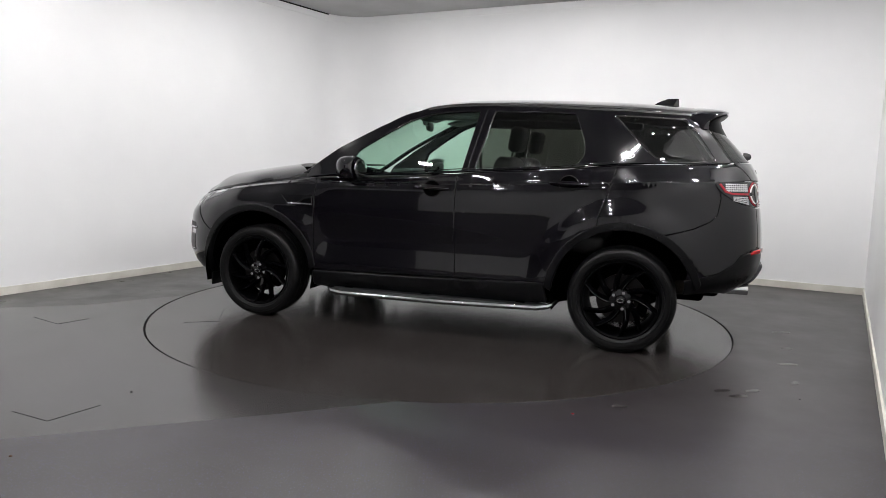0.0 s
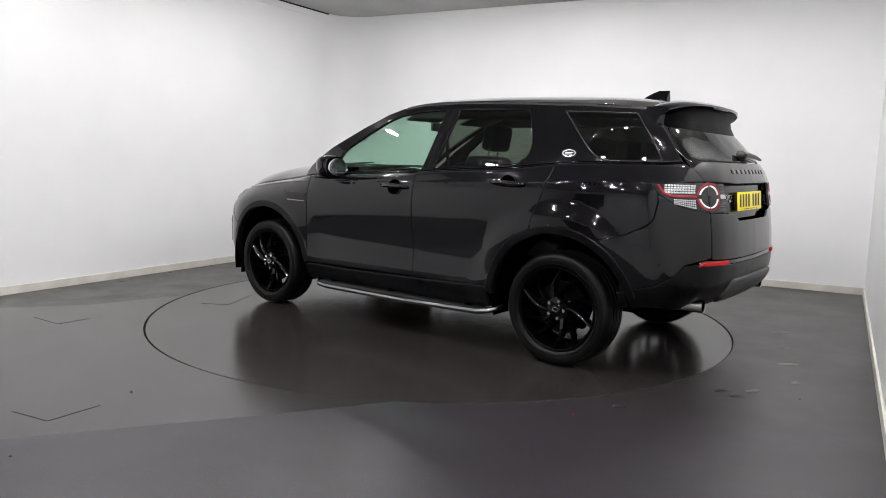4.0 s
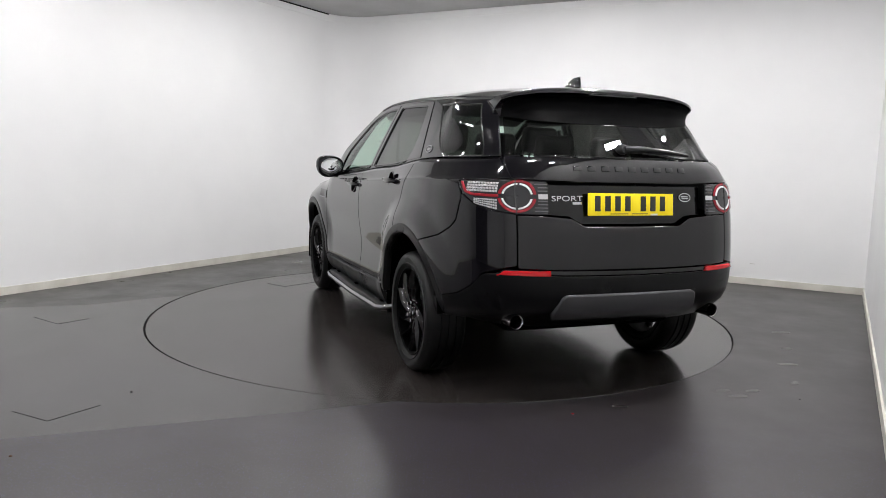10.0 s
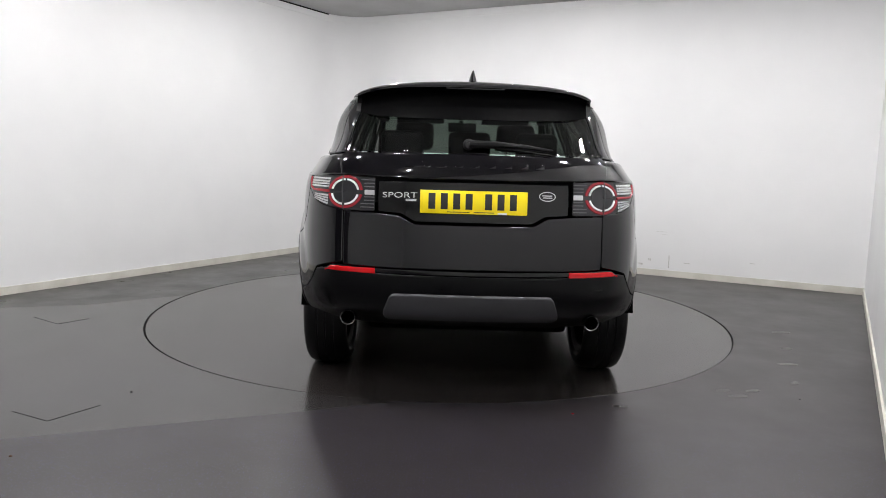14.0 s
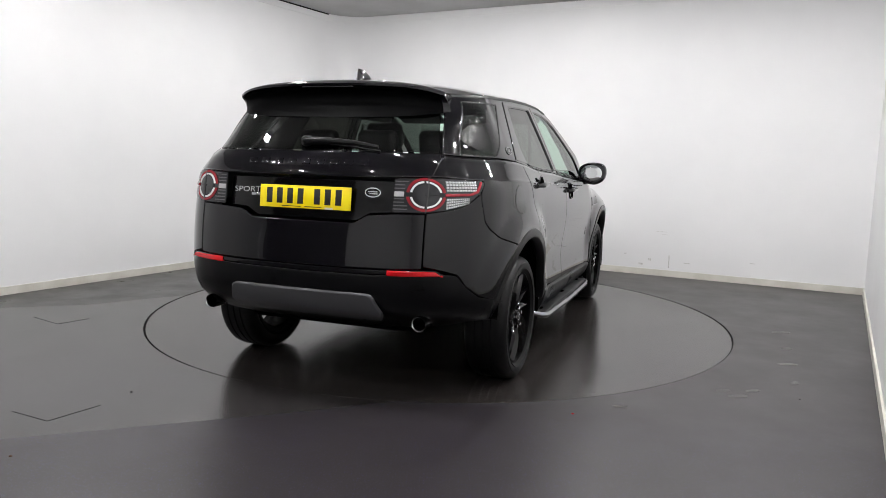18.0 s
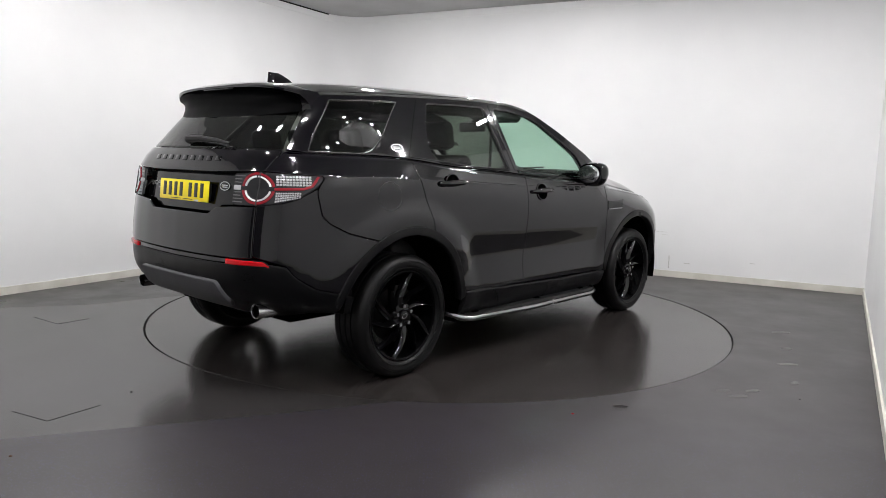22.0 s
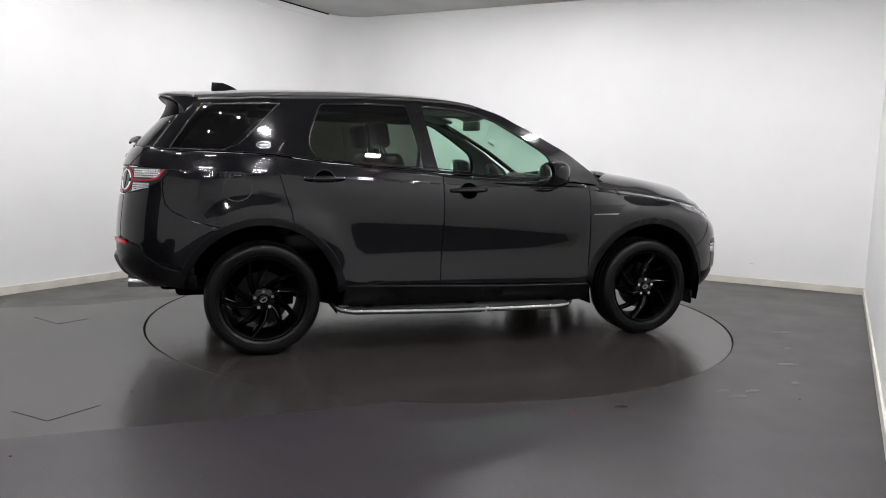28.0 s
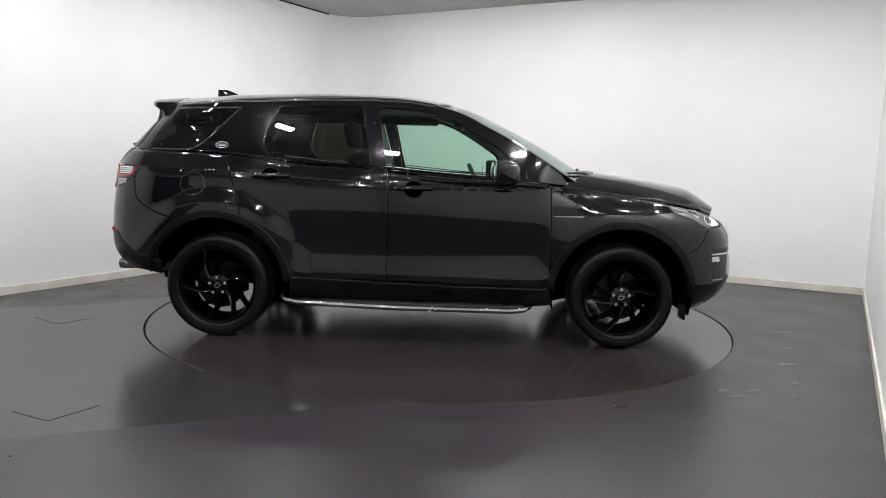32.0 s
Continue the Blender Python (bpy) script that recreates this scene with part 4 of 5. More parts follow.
def on_tail(y, z, out=0.0):
    """A frame on the tail: x to the car's right as one looks at it, y out of the body, z up."""
    s, _ = Y(y, z)
    p, n = surf(s, z), skin_normal(s, z)
    across = Vector((0, -1, 0))
    across = (across - n * across.dot(n)).normalized()
    up = across.cross(-n)
    if up.z < 0:
        up = -up
    return Matrix.Translation(p + n * out + OFFSET) @ Matrix((across, n, up)).transposed().to_4x4()


def ellipse(a, b, depth, n=32, bm=None, m=Matrix(), dome=0.0):
    """An oval plate that rises along +y."""
    bm = bm or bmesh.new()
    rows = []
    for k, h in ((1.0, 0.0), (1.0, depth * 0.6), (0.93, depth), (0.5, depth + dome * 0.75)):
        rows.append([bm.verts.new(m @ Vector((a * k * math.cos(t), h, b * k * math.sin(t)))) for t in (2 * math.pi * i / n for i in range(n))])
    for r0, r1 in zip(rows, rows[1:]):
        for i in range(n):
            bm.faces.new((r0[i], r0[(i + 1) % n], r1[(i + 1) % n], r1[i]))
    bm.faces.new(rows[-1])
    bm.faces.new(rows[0][::-1])
    bmesh.ops.recalc_face_normals(bm, faces=bm.faces[:])
    return bm


def oval_ring(a, b, wide, high, n=32, m=Matrix()):
    bm = bmesh.new()
    rows = [[bm.verts.new(m @ Vector(((a + da) * math.cos(t), h, (b + da) * math.sin(t)))) for t in (2 * math.pi * i / n for i in range(n))] for da, h in ((0, 0), (0, high), (-wide, high), (-wide, 0))]
    for r0, r1 in zip(rows, rows[1:]):
        for i in range(n):
            bm.faces.new((r0[i], r0[(i + 1) % n], r1[(i + 1) % n], r1[i]))
    bmesh.ops.recalc_face_normals(bm, faces=bm.faces[:])
    return bm


def put(name, bm, mat, parent, m=Matrix(), label="", angle=35.0):
    bmesh.ops.transform(bm, matrix=m, verts=bm.verts[:])
    if m.determinant() < 0:
        bmesh.ops.reverse_faces(bm, faces=bm.faces[:])
    return part(name, bm, mat, parent, label, angle)


def door_parts(door, hx, hz, m):
    """A pull handle over an oval hand scoop."""
    at = on_skin(hx, hz, m)
    # Flat matte black plate: the shade of the hollow is put into its colour.
    bm = ellipse(0.064, 0.058, 0.002)
    scoop = at @ Matrix.Translation((0.0, 0.0005, -0.004))
    put("handle_scoop", bm, DARK, door, scoop, "round hand scoop, its shade painted matte black")
    put("scoop_rim", oval_ring(0.067, 0.061, 0.006, 0.004), PAINT, door, scoop)
    bm = bmesh.new()
    n = 14
    rings = []
    for k in range(n + 1):
        t = -1 + 2 * k / n
        w = 0.017 * (1 - 0.35 * t * t)
        out = 0.012 + 0.030 * (1 - t ** 4)
        c = Vector((0.128 * t, out - 0.008, 0.004 * t))
        rings.append([bm.verts.new(c + Vector((0, 0.011 * math.cos(a), w * math.sin(a)))) for a in (2 * math.pi * i / 10 for i in range(10))])
    for r0, r1 in zip(rings, rings[1:]):
        for i in range(10):
            bm.faces.new((r0[i], r0[(i + 1) % 10], r1[(i + 1) % 10], r1[i]))
    bm.faces.new(rings[0][::-1])
    bm.faces.new(rings[-1])
    bmesh.ops.recalc_face_normals(bm, faces=bm.faces[:])
    put("door_handle", bm, PAINT, door, at, "gloss black pull handle")


def build_mirror(m):
    sy = -1 if m else 1
    bm = bmesh.new()
    bmesh.ops.create_uvsphere(bm, u_segments=28, v_segments=16, radius=1.0)
    for v in bm.verts:
        x, y, z = v.co
        x = max(x, -0.52)
        k = 1.0 - 0.18 * max(0, -y)
        low = 1 - 0.3 * max(0.0, -z)
        v.co = Vector((0.108 * x * (1 - 0.25 * max(0.0, y)), 0.112 * math.copysign(abs(y) ** 0.68, y) * low, 0.090 * math.copysign(abs(z) ** 0.62, z) * k))
    shell = put("wing_mirror", bm, PAINT, CAR, Matrix.Translation(OFFSET + Vector((0.55, sy * 0.985, 1.168))) @ (Matrix.Diagonal((1, sy, 1, 1))), "gloss black wing mirror", 50)
    bm = ellipse(0.086, 0.066, 0.006)
    put("mirror_glass", bm, MIRROR, shell, Matrix.Translation(OFFSET + Vector((0.475, sy * 0.985, 1.170))) @ Matrix.Rotation(radians(90 - sy * 5), 4, "Z"), "silver mirror glass")
    bm = bmesh.new()
    tube(bm, [OFFSET + Vector(p) for p in ((0.56, sy * 0.80, 1.105), (0.565, sy * 0.88, 1.105), (0.555, sy * 0.95, 1.115))], [0.045, 0.036, 0.03], 12)
    put("mirror_arm", bm, GLOSS, shell, Matrix.Diagonal((1, 1, 1, 1)), "black mirror arm")


# ---------- wheels ----------
def build_wheel():
    r = 0.355
    barrel = turned("wheel", [(0.262, 0.106), (0.256, 0.108), (0.247, 0.100), (0.240, 0.06), (0.225, 0.03), (0.222, -0.09), (0.25, -0.105), (0.262, -0.105), (0.232, -0.088), (0.232, 0.02), (0.25, 0.06)], UNDERM, CAR, "gloss black alloy wheel", 56, closed=True)
    tread = [(0.262, 0.100), (0.275, 0.114), (0.292, 0.120), (0.31, 0.122), (0.325, 0.119), (0.339, 0.110), (0.349, 0.094), (r - 0.001, 0.075)]
    for g in (0.045, 0.0, -0.045):
        tread += [(r, g + 0.016), (r, g + 0.006), (r - 0.007, g + 0.004), (r - 0.007, g - 0.004), (r, g - 0.006), (r, g - 0.016)]
    tread += [(r - 0.001, -0.075), (0.349, -0.094), (0.335, -0.112), (0.31, -0.122), (0.28, -0.118), (0.262, -0.100)]
    tyre = turned("tyre", tread, RUBBER, barrel, "black road tyre", 72)
    for ring_r in (0.283, 0.318):
        turned("sidewall_rib", [(ring_r - 0.003, 0.1165), (ring_r - 0.001, 0.1225), (ring_r + 0.001, 0.1225), (ring_r + 0.003, 0.1165)], RUBBER, barrel, "", 72)
    turned("brake_disc", [(0.0, 0.0), (0.165, 0.0), (0.165, 0.022), (0.085, 0.022), (0.08, 0.05), (0.0, 0.05)], IRON, barrel, "worn iron brake disc", 40)
    boxed("brake_caliper", (0.07, 0.06, 0.15), (-0.15, 0.02, 0.02), DARK, barrel, "", 0.012)
    turned("hub", [(0.0, 0.100), (0.032, 0.100), (0.036, 0.088), (0.072, 0.084), (0.078, 0.07), (0.078, 0.03), (0.0, 0.03)], RIMB, barrel, "", 36)
    bm = ellipse(0.031, 0.031, 0.006, 28, dome=0.003)
    put("hub_cap", bm, GLOSS, barrel, Matrix.Translation((0, 0.0985, 0)), "black centre cap with silver oval")
    put("cap_badge", oval_ring(0.022, 0.014, 0.004, 0.002), SILVER, barrel, Matrix.Translation((0, 0.105, 0)) @ Matrix.Rotation(radians(20), 4, "Y"))
    for k in range(5):
        a = radians(90 + 72 * k)
        bm = bmesh.new()
        bmesh.ops.create_cone(bm, cap_ends=True, segments=6, radius1=0.0125, radius2=0.011, depth=0.022)
        put("wheel_nut", bm, CHROME, barrel, Matrix.Translation((0.056 * math.cos(a), 0.096, 0.056 * math.sin(a))) @ Matrix.Rotation(radians(-90), 4, "X"), "bright steel nut")
    for k in range(5):
        for which, (mid, w0, w1) in enumerate(((-15.0, 0.023, 0.017), (15.0, 0.023, 0.017))):
            bm = bmesh.new()
            rows = []
            for i in range(9):
                t = i / 8
                rr = 0.066 + 0.188 * t
                a = radians(90 + 72 * k + mid - 32 * (1 - t) ** 1.3)
                d, q = Vector((math.cos(a), 0, math.sin(a))), Vector((-math.sin(a), 0, math.cos(a)))
                w = w0 + (w1 - w0) * t
                top = 0.090 + 0.010 * math.sin(math.pi * t) + 0.012 * t
                c = d * rr
                tip = 0.35 if which else -0.35
                rows.append([bm.verts.new(c + q * s * w + Vector((0, y, 0))) for s, y in ((-1, top - 0.040), (-0.9, top - 0.017), (tip, top + 0.004), (0.9, top - 0.017), (1, top - 0.040))])
            for r0, r1 in zip(rows, rows[1:]):
                for i in range(5):
                    bm.faces.new((r0[i], r0[(i + 1) % 5], r1[(i + 1) % 5], r1[i]))
            bmesh.ops.recalc_face_normals(bm, faces=bm.faces[:])
            put("spoke", bm, RIMB, barrel, angle=75)
    return barrel


def build_wheels():
    first = build_wheel()
    spots = [(1.3705, 0.806, -26), (-1.3705, 0.806, -20), (1.3705, -0.806, 0), (-1.3705, -0.806, 3)]
    for i, (x, y, spin) in enumerate(spots):
        m = Matrix.Translation(OFFSET + Vector((x, y, 0.356))) @ Matrix.Rotation(0 if y > 0 else math.pi, 4, "Z") @ Matrix.Rotation(radians(spin), 4, "Y")
        if i:
            copy_thing(first, m)
        else:
            first.matrix_basis = m


# ---------- lamps, plate, badges ----------
def build_tail_lamps():
    for m in (False, True):
        base = panel("tail_lamp", [Y(0.482, 0.990), Y(0.642, 0.990), Y(0.76, 1.010)] + side(*LAMP_SIDE[::-1]) + [Y(0.72, 1.162), Y(0.482, 1.155)], SMOKE, CAR, "wraparound rear lamp with red ring and clear lenses", mirror=m, radius=0.015, step=0.03)
        s0, _ = Y(0.637, 1.08)

        def ring(name, r0, r1, a0, a1, mat, out, label="", n=40):
            pts = [(s0 + r * 1.2 * math.cos(radians(a)), 1.079 + r * math.sin(radians(a))) for r, seq in ((r1, range(n + 1)), (r0, range(n, -1, -1))) for a in (a0 + (a1 - a0) * k / n for k in seq)]
            panel(name, pts, mat, base, label, out=out, mirror=m, gap=0, radius=0.001, edge=0.002, depth=0.006, step=0.02, rim=0.012)

        # ribbed clear lens fields, split by the red light bar
        s_ring, s_tip = s0 + 0.1, X(-1.925, 1.13)[0]
        for z0, z1, s1 in ((1.096, 1.148, s_tip - 0.05), (1.012, 1.066, s_tip - 0.10)):
            cells = 11
            for k in range(cells):
                a, b = s_ring + (s1 - s_ring) * k / cells, s_ring + (s1 - s_ring) * (k + 0.86) / cells
                lift = 0.026 * (k / cells) if z1 < 1.08 else 0.0
                for j in range(4):
                    za, zb = z0 + lift + (z1 - z0 - lift) * j / 4, z0 + lift + (z1 - z0 - lift) * (j + 0.8) / 4
                    panel("lens_cell", [(a, za), (b, za + 0.001), (b, zb), (a, zb)], CLEARL, base, "", out=0.003, mirror=m, gap=0, radius=0.002, edge=0.003, depth=0.006, step=0.03, rim=0.03)
        # fine ribs on the dark inner field
        for j in range(9):
            z = 1.006 + 0.0165 * j
            if abs(z - 1.08) < 0.014:
                continue
            inner = 0.555 if abs(z - 1.08) > 0.05 else 0.538
            panel("lens_rib", [Y(0.487, z), Y(inner, z), Y(inner, z + 0.005), Y(0.487, z + 0.005)], GREYP, base, "", out=0.002, mirror=m, gap=0, radius=0.001, edge=0.001, depth=0.004, step=0.05, rim=0.03)
        ring("red_ring", 0.068, 0.080, 8, 172, REDL, 0.006, "red light ring")
        ring("red_ring", 0.068, 0.080, 188, 352, REDL, 0.006, "red light ring")
        for a0, a1 in ((11, 86), (94, 169), (191, 266), (274, 349)):
            ring("white_ring", 0.056, 0.0645, a0, a1, WHITEL, 0.007, "white light ring", 14)
        ring("lamp_centre", 0.004, 0.053, 0, 359, SMOKE, 0.005, "dark lamp centre")
        bar = [(s0 + 0.092, 1.072), (s_tip - 0.09, 1.076), (s_tip - 0.045, 1.09), (s_tip - 0.008, 1.142), (s_tip - 0.020, 1.146), (s_tip - 0.056, 1.100), (s_tip - 0.095, 1.087), (s0 + 0.092, 1.086)]
        panel("light_bar", bar, REDL, base, "red light bar", out=0.007, mirror=m, gap=0, radius=0.008, edge=0.003, depth=0.01, step=0.02)
        panel("reverse_lens", [Y(0.535, 1.068), Y(0.535, 1.092), Y(0.487, 1.092), Y(0.487, 1.068)], CLEARL, base, "", out=0.005, mirror=m, gap=0, radius=0.003, edge=0.002, depth=0.008)
        panel("split_line", [Y(0.639, 0.992), Y(0.644, 0.992), Y(0.644, 1.16), Y(0.639, 1.16)], INK, base, "", out=0.0085, mirror=m, gap=0, radius=0.001, edge=0.0005, depth=0.01)


def bars(parent, at, words, mat, high, deep=0.003, name="letter_bar"):
    """Plain upright bars in place of the characters of a line of writing; words: (start, width) of each, in metres."""
    for start, wide in words:
        bm = bmesh.new()
        box(bm, (wide, deep, high), (start + wide / 2, deep / 2, 0), min(0.002, deep * 0.4))
        put(name, bm, mat, parent, at)


def lettering(text, at, wide, high, mat, label):
    """A word in the built-in font, as a thin raised mesh."""
    curve = bpy.data.curves.new("word", "FONT")
    curve.body, curve.extrude, curve.align_x, curve.align_y = text, 0.05, "CENTER", "CENTER"
    holder = bpy.data.objects.new("word", curve)
    me = bpy.data.meshes.new_from_object(holder)
    bpy.data.objects.remove(holder)
    bm = bmesh.new()
    bm.from_mesh(me)
    xs, ys = [v.co.x for v in bm.verts], [v.co.y for v in bm.verts]
    for v in bm.verts:
        v.co = Vector(((v.co.x - (min(xs) + max(xs)) / 2) * wide / (max(xs) - min(xs)), (v.co.z + 0.05) * 0.03, (v.co.y - (min(ys) + max(ys)) / 2) * high / (max(ys) - min(ys))))
    return put("word", bm, mat, CAR, at, label, 20)


def build_badges():
    # number plate
    at = Matrix.Translation((-2.212 + OFFSET.x, OFFSET.y, 1.044)) @ Matrix.Rotation(radians(5.0), 4, "Y") @ Matrix(((0, -1, 0, 0), (-1, 0, 0, 0), (0, 0, 1, 0), (0, 0, 0, 1)))
    bm = bmesh.new()
    box(bm, (0.525, 0.004, 0.114), (0, 0, 0), 0.0015)
    plate = put("number_plate", bm, YELLOW, CAR, at, "yellow rear number plate with black marks")
    bm = bmesh.new()
    box(bm, (0.5, 0.022, 0.09), (0, -0.0135, 0), 0.003)
    put("plate_holder", bm, INK, CAR, at)
    chars = [(-0.222 + 0.0605 * k, 0.034) for k in range(4)] + [(0.055 + 0.0605 * k, 0.034) for k in range(3)]
    bars(plate, at @ Matrix.Translation((0, 0.002, 0.004)), chars, INK, 0.078, 0.0012, "plate_mark")
    bars(plate, at @ Matrix.Translation((0, 0.002, -0.048)), [(-0.13, 0.11), (0.0, 0.10)], INK, 0.004, 0.0008, "plate_mark")
    bars(plate, at @ Matrix.Translation((0, 0.002, -0.052)), [(0.118, 0.045)], WHITEL, 0.010, 0.0016, "plate_sticker")
    # raised black capitals become bars
    for k in range(9):
        y = 0.318 - 0.0795 * k
        bars(CAR, on_tail(y, 1.222, 0.0042), [(-0.0225, 0.045)], PAINT, 0.027, 0.0016, "letter_bar")
    lettering("SPORT", on_tail(0.366, 1.077, -0.039), 0.172, 0.027, SILVER, "silver raised word SPORT")
    bars(CAR, on_tail(0.31, 1.054, -0.039), [(-0.027, 0.054)], SILVER, 0.013, 0.003, "letter_bar")
    for at, a, b in ((on_tail(-0.366, 1.086, -0.039), 0.042, 0.0245), (on_skin(-1.36, 1.307, False), 0.044, 0.024), (on_skin(-1.36, 1.307, True), 0.044, 0.024)):
        badge = put("oval_badge", ellipse(a * 0.97, b * 0.97, 0.003), GLOSS, CAR, at, "small silver and black oval badge")
        put("badge_rim", oval_ring(a, b, 0.005, 0.0045), SILVER, badge, at)
        bars(badge, at @ Matrix.Translation((0, 0.003, 0.004)), [(-a * 0.62, a * 1.2)], SILVER, 0.006, 0.0012)
        bars(badge, at @ Matrix.Translation((0, 0.003, -0.006)), [(-a * 0.5, a * 1.1)], SILVER, 0.006, 0.0012)


# ---------- spoiler, aerial, wiper, exhaust, side bars ----------
def build_outer_details():
    # roof spoiler: a visor whose hollow underside runs into the top of the glass and whose ends are flush with the pillars
    bm = bmesh.new()
    n, rows, under = 48, [], []
    xf = -1.777
    for k in range(n + 1):
        t = -1 + 2 * k / n
        u = abs(t)
        sign = 1 if t >= 0 else -1
        y_front = ROOF_Y(xf) - 0.003
        front = Vector((xf, t * y_front, roof_at(xf, u * y_front).z + 0.0015))
        tip = Vector((-2.002 + 0.03 * u * u + 0.085 * u ** 6, t * 0.612, 1.630 - 0.016 * u * u - 0.032 * u ** 6))
        zg = 1.458 + 0.035 * u ** 4
        sg, _ = Y(max(0.0, u * 0.625), zg)
        foot = surf(sg, zg)
        foot = Vector((foot.x + 0.004, foot.y * sign, zg))
        mid = (front + tip) / 2 + Vector((0, 0, 0.008))
        lip = tip + Vector((0.010, 0, -0.020))
        hollow = []
        for w in (0.25, 0.5, 0.75):
            p = lip * (1 - w) + foot * w
            hollow.append(p + Vector((0.05, 0, 0.035)) * math.sin(math.pi * w) * (1 - 0.8 * u ** 4))
        inner = Vector((foot.x + 0.10, foot.y * 0.99, zg + 0.07))
        ring_pts = [front, front * 0.5 + mid * 0.5 + Vector((0, 0, 0.003)), mid, mid * 0.4 + tip * 0.6 + Vector((0, 0, 0.004)), tip + Vector((0.012, 0, 0.002)), tip + Vector((0.001, 0, -0.003)), tip + Vector((0.002, 0, -0.014)), lip] + hollow + [foot, inner]
        rows.append([bm.verts.new(v) for v in ring_pts])
        under.append(ring_pts[7:12])
    m_ = len(rows[0])
    for r0, r1 in zip(rows, rows[1:]):
        for i in range(m_):
            bm.faces.new((r0[i], r0[(i + 1) % m_], r1[(i + 1) % m_], r1[i]))
    bm.faces.new(rows[0][::-1])
    bm.faces.new(rows[-1])
    bmesh.ops.recalc_face_normals(bm, faces=bm.faces[:])
    spoiler = put("spoiler", bm, PAINT, CAR, Matrix.Translation(OFFSET), "gloss black roof spoiler", 40)
    bm = bmesh.new()
    sheet = [[[bm.verts.new(p + Vector((-0.003 - d, 0, -0.003 - d))) for p in row] for row in under[1:-1]] for d in (0.0, 0.002)]
    for grid in sheet:
        for r0, r1 in zip(grid, grid[1:]):
            for i in range(len(r0) - 1):
                bm.faces.new((r0[i], r0[i + 1], r1[i + 1], r1[i]))
    bmesh.ops.recalc_face_normals(bm, faces=bm.faces[:])
    put("spoiler_underside", bm, UNDERM, spoiler, Matrix.Translation(OFFSET), "dark satin plastic underside", 60)
    bm = bmesh.new()
    box(bm, (0.006, 0.30, 0.008), (-1.993, 0, 1.6105), 0.002)
    put("brake_light", bm, SMOKE, spoiler, Matrix.Translation(OFFSET), "high level brake light strip")
    # shark fin aerial
    bm = bmesh.new()
    rows = []
    base = roof_at(-1.55, 0).z - 0.006
    for k in range(9):
        t = k / 8
        top = Vector((-1.465 - 0.115 * t ** 1.6, 0, 0.066 * t ** 0.9))
        back = -1.66 + 0.006 * t
        w = 0.028 * (1 - t) ** 0.8 + 0.004
        c, half = (top.x + back) / 2, (top.x - back) / 2
        rows.append([bm.verts.new(Vector((c + half * math.cos(a), w * math.sin(a) * (0.6 + 0.4 * (1 - math.cos(a)) / 2), base + top.z))) for a in (2 * math.pi * i / 16 for i in range(16))])
    for r0, r1 in zip(rows, rows[1:]):
        for i in range(16):
            bm.faces.new((r0[i], r0[(i + 1) % 16], r1[(i + 1) % 16], r1[i]))
    bm.faces.new(rows[-1])
    put("aerial_fin", bm, PAINT, CAR, Matrix.Translation(OFFSET), "black shark fin aerial", 50)
    # rear wiper
    bm = bmesh.new()
    pts = [surf(*Y(0.03, 1.325)), surf(*Y(-0.10, 1.327)), surf(*Y(-0.25, 1.318)), surf(*Y(-0.38, 1.302))]
    tube(bm, [p + Vector((-0.035, 0, 0)) for p in pts], [0.022, 0.018, 0.013, 0.008], 10)
    wiper = put("rear_wiper", bm, CLAD, CAR, Matrix.Translation(OFFSET), "black rear wiper arm")
    bm = bmesh.new()
    tube(bm, [p + Vector((-0.012, 0, -0.022)) for p in pts[1:]], 0.006, 8)
    put("wiper_blade", bm, RUBBER, wiper, Matrix.Translation(OFFSET))
    bm = bmesh.new()
    tube(bm, [surf(*Y(0.03, 1.325)) + Vector((dx, 0, 0)) for dx in (0.0, -0.03, -0.05)], [0.03, 0.028, 0.018], 14)
    put("wiper_hub", bm, TRIM, wiper, Matrix.Translation(OFFSET))
    for s in (1, -1):
        # exhaust tip
        tip = turned("exhaust_tip", [(0.034, -2.165), (0.037, -2.168), (0.038, -2.155), (0.038, -2.00), (0.033, -2.00), (0.033, -2.15)], STEEL, CAR, "polished steel exhaust tip", 28, "x", True, at=OFFSET + Vector((0, s * 0.616, 0.447)))
        turned("exhaust_inside", [(0.0, -2.06), (0.033, -2.06), (0.033, -2.155)], DARK, tip, "", 20, "x", at=OFFSET + Vector((0, s * 0.616, 0.447)))
        bm = bmesh.new()
        tube(bm, [OFFSET + Vector((x, s * y, z)) for x, y, z in ((-2.02, 0.616, 0.447), (-1.86, 0.612, 0.44), (-1.72, 0.57, 0.42), (-1.6, 0.45, 0.40))], [0.036, 0.044, 0.05, 0.05], 16)
        put("exhaust_pipe", bm, PIPEM, tip, label="dull brown steel exhaust pipe")
        # side bar with step
        path = [(-0.935, 0.84, 0.300), (-0.925, 0.90, 0.292), (-0.89, 0.94, 0.278), (-0.82, 0.955, 0.267), (-0.15, 0.962, 0.251), (0.62, 0.958, 0.250), (0.71, 0.945, 0.258), (0.755, 0.90, 0.272), (0.765, 0.84, 0.283)]
        bm = bmesh.new()
        tube(bm, [OFFSET + Vector((x, s * y, z)) for x, y, z in path], 0.019, 14)
        bar = put("side_bar", bm, BARM, CAR, label="polished steel side bar under the doors")
        bm = bmesh.new()
        box(bm, (1.60, 0.10, 0.03), OFFSET + Vector((-0.08, s * 0.895, 0.268)), 0.008)
        put("step_plate", bm, TRIM, bar, label="black plastic step")
        for x in (-0.7, 0.0, 0.6):
            bm = bmesh.new()
            box(bm, (0.06, 0.3, 0.03), OFFSET + Vector((x, s * 0.75, 0.275)), 0.006)
